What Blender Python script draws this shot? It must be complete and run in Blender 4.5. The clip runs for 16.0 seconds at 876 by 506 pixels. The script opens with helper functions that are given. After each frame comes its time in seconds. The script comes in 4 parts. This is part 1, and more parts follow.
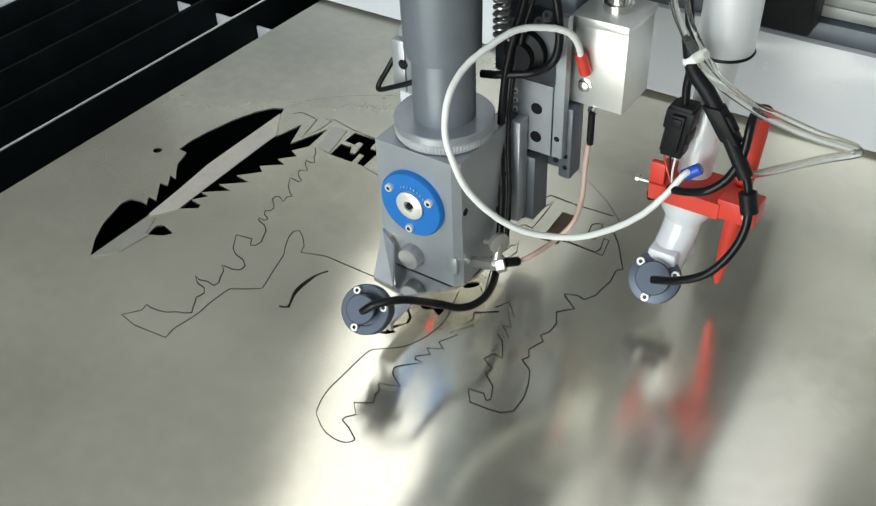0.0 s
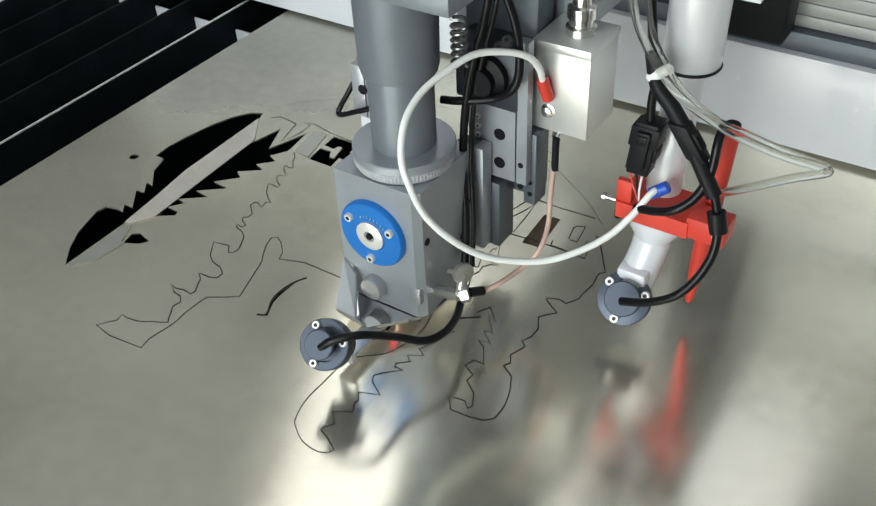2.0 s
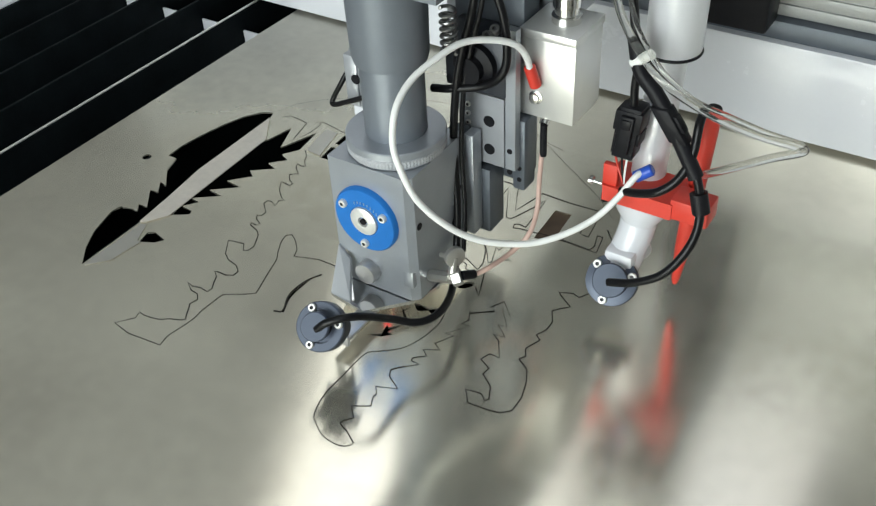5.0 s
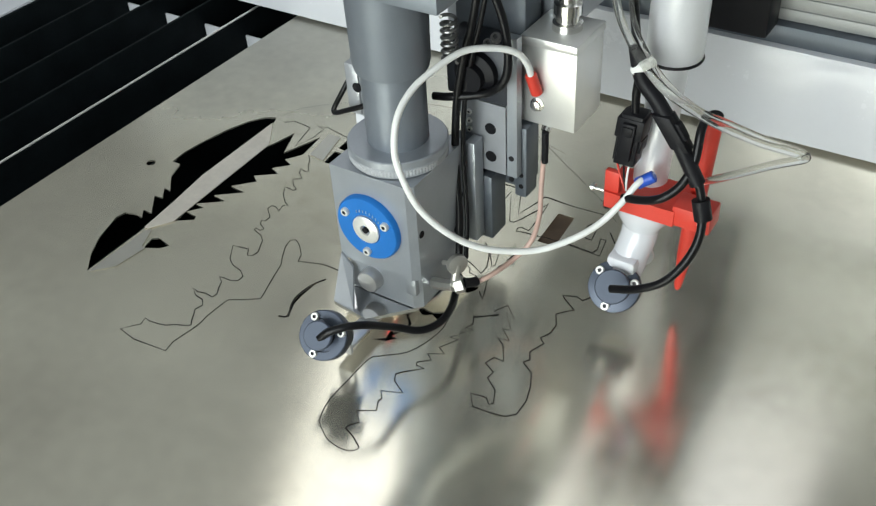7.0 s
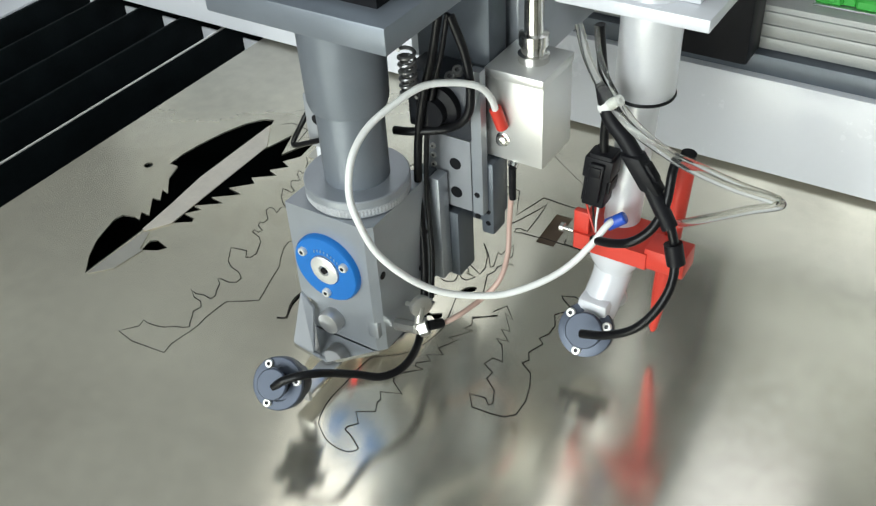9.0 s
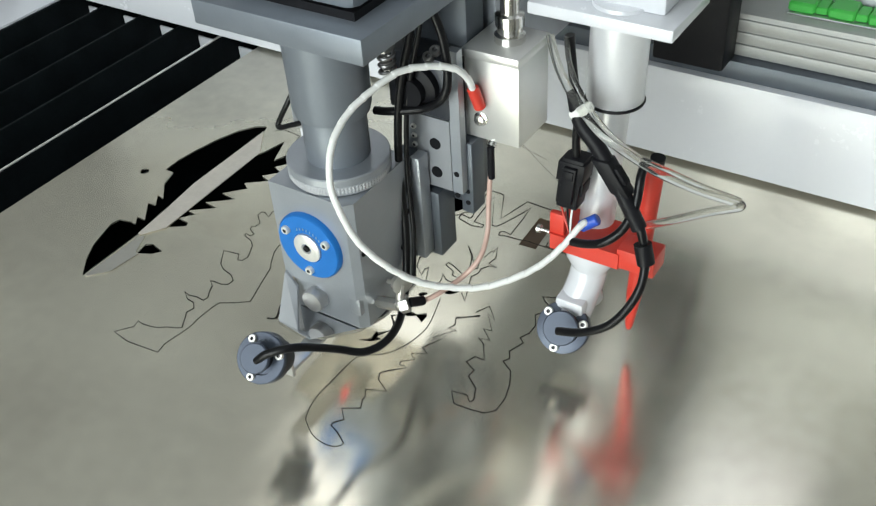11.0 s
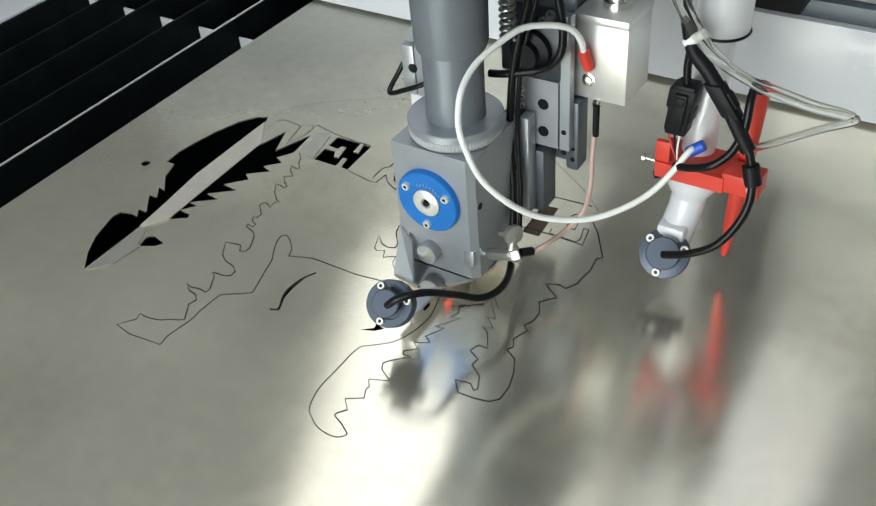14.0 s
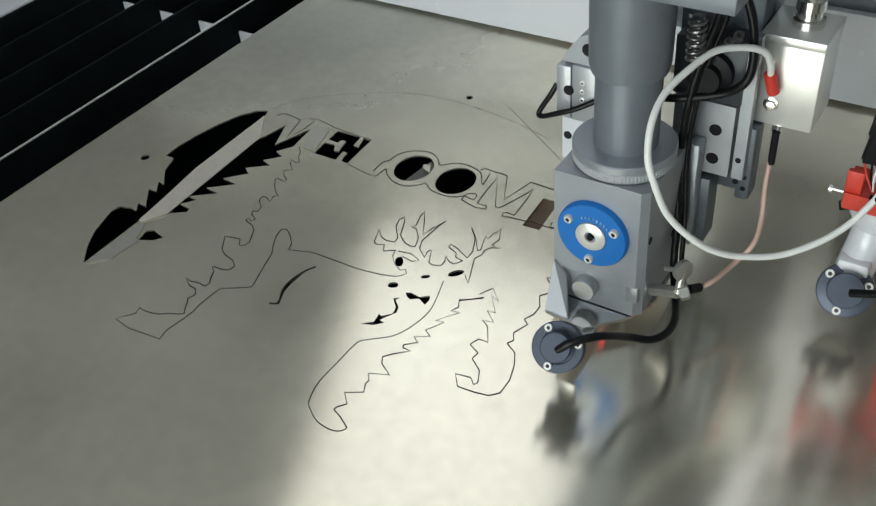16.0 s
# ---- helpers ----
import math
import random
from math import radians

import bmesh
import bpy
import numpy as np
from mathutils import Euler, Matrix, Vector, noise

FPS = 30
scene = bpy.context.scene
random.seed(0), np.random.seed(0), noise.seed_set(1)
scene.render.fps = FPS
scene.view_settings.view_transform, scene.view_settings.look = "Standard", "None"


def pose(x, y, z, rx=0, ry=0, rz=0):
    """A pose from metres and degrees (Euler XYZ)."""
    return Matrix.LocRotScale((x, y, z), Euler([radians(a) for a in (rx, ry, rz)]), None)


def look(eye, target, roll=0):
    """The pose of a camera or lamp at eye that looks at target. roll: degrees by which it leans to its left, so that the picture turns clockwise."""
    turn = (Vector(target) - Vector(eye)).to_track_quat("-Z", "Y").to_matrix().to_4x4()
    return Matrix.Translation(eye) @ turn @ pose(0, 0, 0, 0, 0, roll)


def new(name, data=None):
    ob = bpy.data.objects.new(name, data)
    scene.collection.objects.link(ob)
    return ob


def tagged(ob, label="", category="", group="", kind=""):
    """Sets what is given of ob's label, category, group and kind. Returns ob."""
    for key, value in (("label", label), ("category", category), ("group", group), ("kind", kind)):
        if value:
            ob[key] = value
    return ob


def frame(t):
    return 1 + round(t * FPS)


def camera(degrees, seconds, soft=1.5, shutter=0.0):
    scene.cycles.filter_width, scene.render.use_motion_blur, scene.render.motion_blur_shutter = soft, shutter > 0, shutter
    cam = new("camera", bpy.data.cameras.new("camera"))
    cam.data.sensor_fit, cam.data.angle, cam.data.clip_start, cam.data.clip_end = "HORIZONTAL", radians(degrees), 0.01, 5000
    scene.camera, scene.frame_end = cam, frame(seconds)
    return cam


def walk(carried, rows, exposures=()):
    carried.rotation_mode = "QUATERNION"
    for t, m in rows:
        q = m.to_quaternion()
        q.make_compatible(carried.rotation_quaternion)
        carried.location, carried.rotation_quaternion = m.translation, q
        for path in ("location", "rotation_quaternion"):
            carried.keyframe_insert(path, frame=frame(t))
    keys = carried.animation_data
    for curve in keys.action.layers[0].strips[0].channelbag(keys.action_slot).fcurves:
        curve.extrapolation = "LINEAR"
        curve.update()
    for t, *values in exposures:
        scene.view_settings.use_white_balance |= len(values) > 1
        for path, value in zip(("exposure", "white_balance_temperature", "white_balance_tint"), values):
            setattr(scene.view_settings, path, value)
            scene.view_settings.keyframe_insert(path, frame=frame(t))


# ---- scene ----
cam = camera(47.6, 16.0, soft=1.3)
PATH = [
    (0, (0.1238, -0.0503, 0.5227), (-0.7747, 1.2107, -0.7433), -2.54),
    (0.5, (0.1191, -0.0488, 0.5200), (-0.7670, 1.2213, -0.7455), -2.33),
    (1, (0.1184, -0.0489, 0.5232), (-0.7594, 1.2285, -0.7407), -2.15),
    (1.5, (0.1171, -0.0434, 0.5195), (-0.7561, 1.2405, -0.7411), -2.13),
    (2, (0.1250, -0.0370, 0.5175), (-0.7588, 1.2358, -0.7469), -2.82),
    (2.5, (0.1203, -0.0460, 0.5176), (-0.7550, 1.2357, -0.7438), -2.63),
    (3, (0.1192, -0.0487, 0.5197), (-0.7534, 1.2343, -0.7422), -2.65),
    (3.5, (0.1207, -0.0461, 0.5207), (-0.7552, 1.2311, -0.7448), -2.75),
    (4, (0.1192, -0.0502, 0.5195), (-0.7562, 1.2274, -0.7459), -2.94),
    (6.5, (0.1208, -0.0516, 0.5239), (-0.7691, 1.2191, -0.7384), -3.69),
    (7, (0.1193, -0.0521, 0.5245), (-0.7669, 1.2212, -0.7377), -3.76),
    (7.5, (0.1190, -0.0477, 0.5231), (-0.7658, 1.2263, -0.7395), -3.75),
    (8, (0.1168, -0.0510, 0.5196), (-0.7639, 1.2316, -0.7371), -3.54),
    (8.5, (0.1178, -0.0511, 0.5213), (-0.7667, 1.2266, -0.7378), -3.83),
    (10.8, (0.1207, -0.0736, 0.5260), (-0.7525, 1.2307, -0.7135), -3.28),
    (11, (0.1440, -0.0636, 0.5368), (-0.7484, 1.2187, -0.7119), -4.10),
    (11.5, (0.1568, -0.0622, 0.5452), (-0.7479, 1.2183, -0.6965), -4.65),
    (12, (0.1606, -0.0547, 0.5309), (-0.7391, 1.2292, -0.7109), -4.88),
    (12.5, (0.1534, -0.0576, 0.5275), (-0.7472, 1.2218, -0.7182), -5.03),
    (13, (0.1455, -0.0515, 0.5287), (-0.7450, 1.2300, -0.7223), -4.85),
    (13.5, (0.1424, -0.0609, 0.5275), (-0.7519, 1.2125, -0.7290), -5.04),
    (14, (0.1455, -0.0586, 0.5321), (-0.7540, 1.2042, -0.7313), -5.25),
    (14.5, (0.1423, -0.0622, 0.5284), (-0.7540, 1.2040, -0.7339), -5.11),
    (15, (0.1427, -0.0611, 0.5293), (-0.7555, 1.2010, -0.7358), -5.28),
    (15.5, (0.1415, -0.0584, 0.5305), (-0.7570, 1.2007, -0.7374), -5.28),
    (16, (0.1460, -0.0567, 0.5288), (-0.7545, 1.1990, -0.7410), -5.43),
]
walk(cam, [(t, look(eye, target, roll)) for t, eye, target, roll in PATH], exposures=[(0, 0.46), (1.5, 0.46), (2, 0.44), (3.5, 0.44), (4, 0.5), (7.5, 0.49), (8.5, 0.56), (11, 0.58), (11.5, 0.48), (15, 0.40), (15.5, 0.0), (16, -0.04)])

# ---- world, light and exposure ----
world = bpy.data.worlds.new("world")
scene.world = world
world.use_nodes = True
sky = world.node_tree.nodes.new("ShaderNodeTexSky")
sky.sky_type, sky.sun_disc = "NISHITA", False
sky.sun_elevation, sky.sun_rotation = radians(40), radians(20)
world.node_tree.links.new(sky.outputs[0], world.node_tree.nodes["Background"].inputs[0])
world.node_tree.nodes["Background"].inputs[1].default_value = 0.1


def area_lamp(name, m, sx, sy, watts, colour):
    data = bpy.data.lights.new(name, "AREA")
    data.shape, data.size, data.size_y, data.energy, data.color = "RECTANGLE", sx, sy, watts, colour
    ob = new(name, data)
    ob.matrix_world = m
    return ob


# daylight through the roof light and through the tall window behind the operator's side
area_lamp("roof_light_daylight", pose(-1.848, 2.773, 3.02, 0, 0, 24), 1.20, 3.2, 13.6, (1.0, 0.995, 0.90))
area_lamp("roof_light_daylight", pose(-0.35, 1.10, 3.02), 0.50, 4.4, 3.0, (1.0, 0.985, 0.86))
area_lamp("window_daylight", look((-0.3, -3.85, 1.1), (-0.2, 0, 0.2)), 3.2, 2.0, 148, (0.93, 1.0, 0.97))

# ---- materials ----


def material(name, colour, rough=0.5, metal=0.0, noise_scale=40, spread=0.08, bump=0.0, bump_scale=300, coat=0.0, rough_spread=0.025, spec=0.5):
    m = bpy.data.materials.new(name)
    m.use_nodes = True
    nt = m.node_tree
    b = nt.nodes["Principled BSDF"]
    b.inputs["Metallic"].default_value = metal
    b.inputs["Coat Weight"].default_value = coat
    b.inputs["Specular IOR Level"].default_value = spec
    tc = nt.nodes.new("ShaderNodeTexCoord")
    big = nt.nodes.new("ShaderNodeTexNoise")
    big.inputs["Scale"].default_value, big.inputs["Detail"].default_value = noise_scale, 5
    fine = nt.nodes.new("ShaderNodeTexNoise")
    fine.inputs["Scale"].default_value, fine.inputs["Detail"].default_value = noise_scale * 12, 3
    both = nt.nodes.new("ShaderNodeMath")
    both.operation = "MULTIPLY_ADD"
    both.inputs[1].default_value = 0.35
    nt.links.new(tc.outputs["Object"], big.inputs["Vector"])
    nt.links.new(tc.outputs["Object"], fine.inputs["Vector"])
    nt.links.new(fine.outputs[0], both.inputs[0])
    nt.links.new(big.outputs[0], both.inputs[2])
    ramp = nt.nodes.new("ShaderNodeValToRGB")
    ramp.color_ramp.elements[0].position, ramp.color_ramp.elements[1].position = 0.4, 0.95
    ramp.color_ramp.elements[0].color = (*[c * (1 - spread) for c in colour], 1)
    ramp.color_ramp.elements[1].color = (*[min(1, c * (1 + spread)) for c in colour], 1)
    nt.links.new(both.outputs[0], ramp.inputs[0])
    nt.links.new(ramp.outputs[0], b.inputs["Base Color"])
    rr = nt.nodes.new("ShaderNodeMapRange")
    rr.inputs["From Min"].default_value, rr.inputs["From Max"].default_value = 0.4, 0.95
    rr.inputs["To Min"].default_value, rr.inputs["To Max"].default_value = max(0.02, rough - rough_spread), rough + rough_spread
    nt.links.new(both.outputs[0], rr.inputs[0])
    nt.links.new(rr.outputs[0], b.inputs["Roughness"])
    if bump:
        tex = nt.nodes.new("ShaderNodeTexNoise")
        tex.inputs["Scale"].default_value, tex.inputs["Detail"].default_value = bump_scale, 4
        bp = nt.nodes.new("ShaderNodeBump")
        bp.inputs["Strength"].default_value, bp.inputs["Distance"].default_value = bump, 0.001
        nt.links.new(tc.outputs["Object"], tex.inputs["Vector"])
        nt.links.new(tex.outputs[0], bp.inputs["Height"])
        nt.links.new(bp.outputs[0], b.inputs["Normal"])
    return m


def sheet_material():
    """Cold-rolled steel sheet: a blurred mirror with fine rolling lines, cloudy stains and a slight waviness."""
    m = material("steel_sheet", (0.855, 0.80, 0.672), 0.185, 0.85, noise_scale=6, spread=0.19, rough_spread=0.05)
    nt = m.node_tree
    b = nt.nodes["Principled BSDF"]
    grain = nt.nodes.new("ShaderNodeCombineXYZ")
    grain.inputs[1].default_value = 1.0
    b.inputs["Anisotropic"].default_value = 0.82
    nt.links.new(grain.outputs[0], b.inputs["Tangent"])
    tc = nt.nodes.new("ShaderNodeTexCoord")
    mp = nt.nodes.new("ShaderNodeMapping")
    mp.inputs["Scale"].default_value = (900, 14, 1)
    lines = nt.nodes.new("ShaderNodeTexNoise")
    lines.inputs["Scale"].default_value, lines.inputs["Detail"].default_value = 1.0, 3
    wave = nt.nodes.new("ShaderNodeTexNoise")
    wave.inputs["Scale"].default_value, wave.inputs["Detail"].default_value = 4.5, 1
    b1, b2 = nt.nodes.new("ShaderNodeBump"), nt.nodes.new("ShaderNodeBump")
    b1.inputs["Strength"].default_value, b1.inputs["Distance"].default_value = 0.025, 0.0004
    b2.inputs["Strength"].default_value, b2.inputs["Distance"].default_value = 0.25, 0.004
    nt.links.new(tc.outputs["Object"], mp.inputs["Vector"])
    nt.links.new(mp.outputs[0], lines.inputs["Vector"])
    nt.links.new(tc.outputs["Object"], wave.inputs["Vector"])
    nt.links.new(lines.outputs[0], b1.inputs["Height"])
    nt.links.new(wave.outputs[0], b2.inputs["Height"])
    nt.links.new(b2.outputs[0], b1.inputs["Normal"])
    nt.links.new(b1.outputs[0], b.inputs["Normal"])
    # a smudged far corner, darkened and roughened to mute the beam's reflection; cloudy edge
    gap = nt.nodes.new("ShaderNodeVectorMath")
    gap.operation = "DISTANCE"
    gap.inputs[1].default_value = (-0.66, 0.84, 0.0)
    cloud = nt.nodes.new("ShaderNodeTexNoise")
    cloud.inputs["Scale"].default_value, cloud.inputs["Detail"].default_value = 9.0, 4
    edge = nt.nodes.new("ShaderNodeMath")
    edge.operation = "MULTIPLY_ADD"
    edge.inputs[1].default_value = 0.16
    dim_smudge = nt.nodes.new("ShaderNodeMapRange")
    dim_smudge.interpolation_type = "SMOOTHSTEP"
    dim_smudge.inputs["From Min"].default_value, dim_smudge.inputs["From Max"].default_value = 0.22, 0.50
    dim_smudge.inputs["To Min"].default_value, dim_smudge.inputs["To Max"].default_value = 1.0, 0.0
    nt.links.new(tc.outputs["Object"], gap.inputs[0])
    nt.links.new(tc.outputs["Object"], cloud.inputs["Vector"])
    nt.links.new(cloud.outputs[0], edge.inputs[0])
    nt.links.new(gap.outputs["Value"], edge.inputs[2])
    nt.links.new(edge.outputs[0], dim_smudge.inputs[0])
    rough_in, colour_in = b.inputs["Roughness"].links[0].from_socket, b.inputs["Base Color"].links[0].from_socket
    duller = nt.nodes.new("ShaderNodeMath")
    duller.operation = "MULTIPLY_ADD"
    duller.inputs[1].default_value = 0.20
    nt.links.new(dim_smudge.outputs[0], duller.inputs[0])
    nt.links.new(rough_in, duller.inputs[2])
    nt.links.new(duller.outputs[0], b.inputs["Roughness"])
    tint = nt.nodes.new("ShaderNodeMix")
    tint.data_type, tint.blend_type = "RGBA", "MULTIPLY"
    tint.inputs[7].default_value = (0.66, 0.68, 0.72, 1)
    nt.links.new(dim_smudge.outputs[0], tint.inputs[0])
    nt.links.new(colour_in, tint.inputs[6])
    nt.links.new(tint.outputs[2], b.inputs["Base Color"])
    return m


SHEET = sheet_material()
KERF = material("scorched_kerf", (0.02, 0.017, 0.015), 0.9, 0.0, 200)
GREY_ANOD = material("grey_anodised_aluminium", (0.205, 0.228, 0.262), 0.42, 0.45, 60, 0.06, 0.03, 1500)
GREY_SIDE = material("grey_cast_block", (0.355, 0.378, 0.412), 0.36, 0.5, 50, 0.06, 0.04, 900)
SILVER = material("satin_aluminium", (0.66, 0.66, 0.67), 0.32, 0.85, 60, 0.05, 0.03, 1200)
BRUSHED = material("brushed_steel_box", (0.72, 0.715, 0.695), 0.34, 0.6, 60, 0.03, 0.03, 1500)
POLISHED = material("polished_steel", (0.72, 0.72, 0.72), 0.09, 1.0, 60, 0.04)
PLATED = material("nickel_plating", (0.78, 0.77, 0.74), 0.2, 1.0, 120, 0.08)
WHITE_PAINT = material("white_powder_coat", (0.66, 0.67, 0.71), 0.26, 0.0, 20, 0.02, 0.03, 700, coat=0.4)
POLE_GREY = material("light_grey_tube_paint", (0.70, 0.71, 0.74), 0.33, 0.3, 40, 0.04, 0.02, 900)
BLACK_STEEL = material("black_slat_paint", (0.008, 0.011, 0.0125), 0.6, 0.0, 25, 0.35, 0.15, 200, spec=0.06)
BLACK_PLASTIC = material("black_plastic", (0.010, 0.010, 0.012), 0.42, 0.0, 80, 0.15, 0.05, 600, spec=0.14)
BLACK_RUBBER = material("black_cable_jacket", (0.007, 0.007, 0.008), 0.30, 0.0, 120, 0.15, spec=0.2)
RAIL_GREY = material("slate_rail", (0.105, 0.12, 0.142), 0.4, 0.4, 70, 0.08, 0.03, 900)
FITTING_METAL = material("dull_nickel", (0.58, 0.57, 0.54), 0.3, 0.85, 120, 0.08)
BROWN_STEEL = material("brown_offcut_steel", (0.13, 0.085, 0.055), 0.5, 0.3, 60, 0.25)
SPRING = material("oiled_spring_steel", (0.22, 0.22, 0.22), 0.3, 0.9, 90, 0.1)
BRACKET = material("milled_aluminium_bracket", (0.42, 0.435, 0.465), 0.38, 0.5, 60, 0.05, 0.03, 1200)
KNURL = material("worn_knurled_aluminium", (0.40, 0.41, 0.43), 0.6, 0.2, 90, 0.1)
PROFILE = material("dull_extruded_aluminium", (0.40, 0.405, 0.39), 0.5, 0.35, 40, 0.06, 0.03, 600)
SOCKET = material("shaded_screw_socket", (0.09, 0.09, 0.095), 0.5, 0.5, 90)
DARK_GREY = material("dark_grey_anodised", (0.040, 0.044, 0.054), 0.4, 0.3, 60, 0.1, 0.03, 900)
SLATE = material("slate_grey_cap", (0.075, 0.09, 0.125), 0.42, 0.35, 80, 0.08, 0.04, 900)
BLUE = material("blue_anodised", (0.012, 0.17, 0.55), 0.42, 0.25, 80, 0.06, 0.03, 1000)
RED = material("red_plastic", (0.60, 0.045, 0.028), 0.4, 0.0, 60, 0.08, 0.03, 500)
WHITE_WIRE_MAT = material("white_cable_jacket", (0.80, 0.80, 0.78), 0.35, 0.0, 120, 0.05)
BLUE_INK = material("blue_plastic_sleeve", (0.02, 0.08, 0.46), 0.4, 0.0, 90, 0.1)
PINK = material("pink_hose", (0.56, 0.38, 0.32), 0.35, 0.0, 90, 0.08)
OFFCUT = material("tipped_offcut_steel", (0.62, 0.60, 0.55), 0.3, 0.8, 30, 0.06)
OFFCUT_DIM = material("dark_grey_offcut_steel", (0.16, 0.16, 0.155), 0.45, 0.5, 30, 0.15)
STRIP_STEEL = material("warm_bare_steel_strip", (0.72, 0.665, 0.595), 0.36, 0.5, 18, 0.14)
BRIGHT_EDGE = material("worn_bright_slat_edge", (0.74, 0.73, 0.70), 0.4, 0.45, 60, 0.12)
PANEL_GREY = material("grey_reflection_panel", (0.27, 0.27, 0.265), 0.5, 0.0, 20, 0.06, 0.04, 500)
HUB = material("bright_satin_nickel", (0.80, 0.79, 0.76), 0.42, 0.55, 100, 0.05)
GREEN = material("green_cable_chain", (0.05, 0.42, 0.06), 0.45, 0.0, 60, 0.1)
FLOOR_MAT = material("concrete_floor", (0.48, 0.47, 0.44), 0.7, 0.0, 3, 0.2, 0.2, 60)
WALL_MAT = material("painted_plaster", (0.50, 0.50, 0.49), 0.8, 0.0, 4, 0.06, 0.1, 80)
CEIL_MAT = material("pale_ceiling_paint", (0.77, 0.79, 0.82), 0.85, 0.0, 4, 0.05)
DARK_TRAY = material("dark_tray_finish", (0.012, 0.012, 0.012), 0.8, 0.0, 10, 0.3)


def glowing_material(name, colour, strength):
    m = material(name, colour, 0.35)
    b = m.node_tree.nodes["Principled BSDF"]
    b.inputs["Emission Color"].default_value = (1.0, 0.06, 0.07, 1)
    b.inputs["Emission Strength"].default_value = strength
    return m


# added glow, mirrored by the sheet as a red streak
RED_GLOW = glowing_material("glowing_red_stub", (0.6, 0.02, 0.02), 0.6)


def clear_material():
    m = bpy.data.materials.new("clear_hose")
    m.use_nodes = True
    b = m.node_tree.nodes["Principled BSDF"]
    b.inputs["Base Color"].default_value = (0.93, 0.93, 0.9, 1)
    b.inputs["Transmission Weight"].default_value = 0.97
    b.inputs["Roughness"].default_value, b.inputs["IOR"].default_value = 0.10, 1.16
    return m


CLEAR = clear_material()

# ---- building helpers ----
BASE = {}


def thing(name, base, label, category, group="", kind=""):
    ob = new(name)
    ob.location = base
    BASE[ob.name] = Vector(base)
    return tagged(ob, label, category, group, kind)


def finish(name, bm, mat, smooth=40):
    bmesh.ops.recalc_face_normals(bm, faces=bm.faces)
    me = bpy.data.meshes.new(name)
    bm.to_mesh(me)
    bm.free()
    me.materials.append(mat)
    if smooth:
        me.polygons.foreach_set("use_smooth", [True] * len(me.polygons))
        me.set_sharp_from_angle(angle=radians(smooth))
    return me


def part(name, bm, mat, parent, label="", smooth=40):
    """Links a bmesh, drawn in world places, as one mesh under a thing or a part."""
    base = BASE[parent.name]
    bmesh.ops.translate(bm, verts=bm.verts, vec=-base)
    ob = new(name, finish(name, bm, mat, smooth))
    ob.parent = parent
    BASE[ob.name] = base
    return tagged(ob, label)


def solo(name, bm, mat, label, category, group="", kind="", smooth=40):
    ob = new(name, finish(name, bm, mat, smooth))
    BASE[ob.name] = Vector((0, 0, 0))
    return tagged(ob, label, category, group, kind)


def box(x0, x1, y0, y1, z0, z1, bevel=0.0015, bm=None, segs=2):
    bm2 = bmesh.new()
    bmesh.ops.create_cube(bm2, size=1)
    for v in bm2.verts:
        v.co = Vector(((x0 + x1) / 2 + v.co.x * (x1 - x0), (y0 + y1) / 2 + v.co.y * (y1 - y0), (z0 + z1) / 2 + v.co.z * (z1 - z0)))
    if bevel:
        bmesh.ops.bevel(bm2, geom=bm2.edges[:], offset=bevel, segments=segs, affect="EDGES", profile=0.5)
    return merge(bm, bm2)


def merge(bm, bm2):
    if bm is None:
        return bm2
    me = bpy.data.meshes.new("tmp")
    bm2.to_mesh(me)
    bm2.free()
    bm.from_mesh(me)
    bpy.data.meshes.remove(me)
    return bm


def frame_of(axis):
    return Vector(axis).normalized().to_track_quat("Z", "Y").to_matrix()


def lathe(origin, axis, profile, segs=40, bm=None, close=True):
    """A turned body: profile of (radius, height) along the axis from the origin."""
    bm = bm or bmesh.new()
    rot, o = frame_of(axis), Vector(origin)
    rings = []
    for r, h in profile:
        rings.append([bm.verts.new(o + rot @ Vector((r * math.cos(a), r * math.sin(a), h))) for a in (2 * math.pi * k / segs for k in range(segs))])
    for a, b in zip(rings, rings[1:]):
        for k in range(segs):
            bm.faces.new((a[k], a[(k + 1) % segs], b[(k + 1) % segs], b[k]))
    if close:
        bm.faces.new(rings[0][::-1])
        bm.faces.new(rings[-1])
    return bm


def rod(a, b, r, segs=20, bm=None, r2=None, chamfer=0.0):
    a, b = Vector(a), Vector(b)
    n, r2 = (b - a).length, r if r2 is None else r2
    c = chamfer
    prof = [(r - c, 0), (r, c), (r2, n - c), (r2 - c, n)] if c else [(r, 0), (r2, n)]
    return lathe(a, b - a, prof, segs, bm)


def spline(pts, per=8):
    P = [Vector(p) for p in pts]
    P = [P[0] * 2 - P[1]] + P + [P[-1] * 2 - P[-2]]
    out = []
    for i in range(1, len(P) - 2):
        for k in range(per):
            t = k / per
            a, b, c, d = P[i - 1 : i + 3]
            out.append(0.5 * (2 * b + (c - a) * t + (2 * a - 5 * b + 4 * c - d) * t * t + (3 * b - a - 3 * c + d) * t**3))
    return out + [P[-2]]


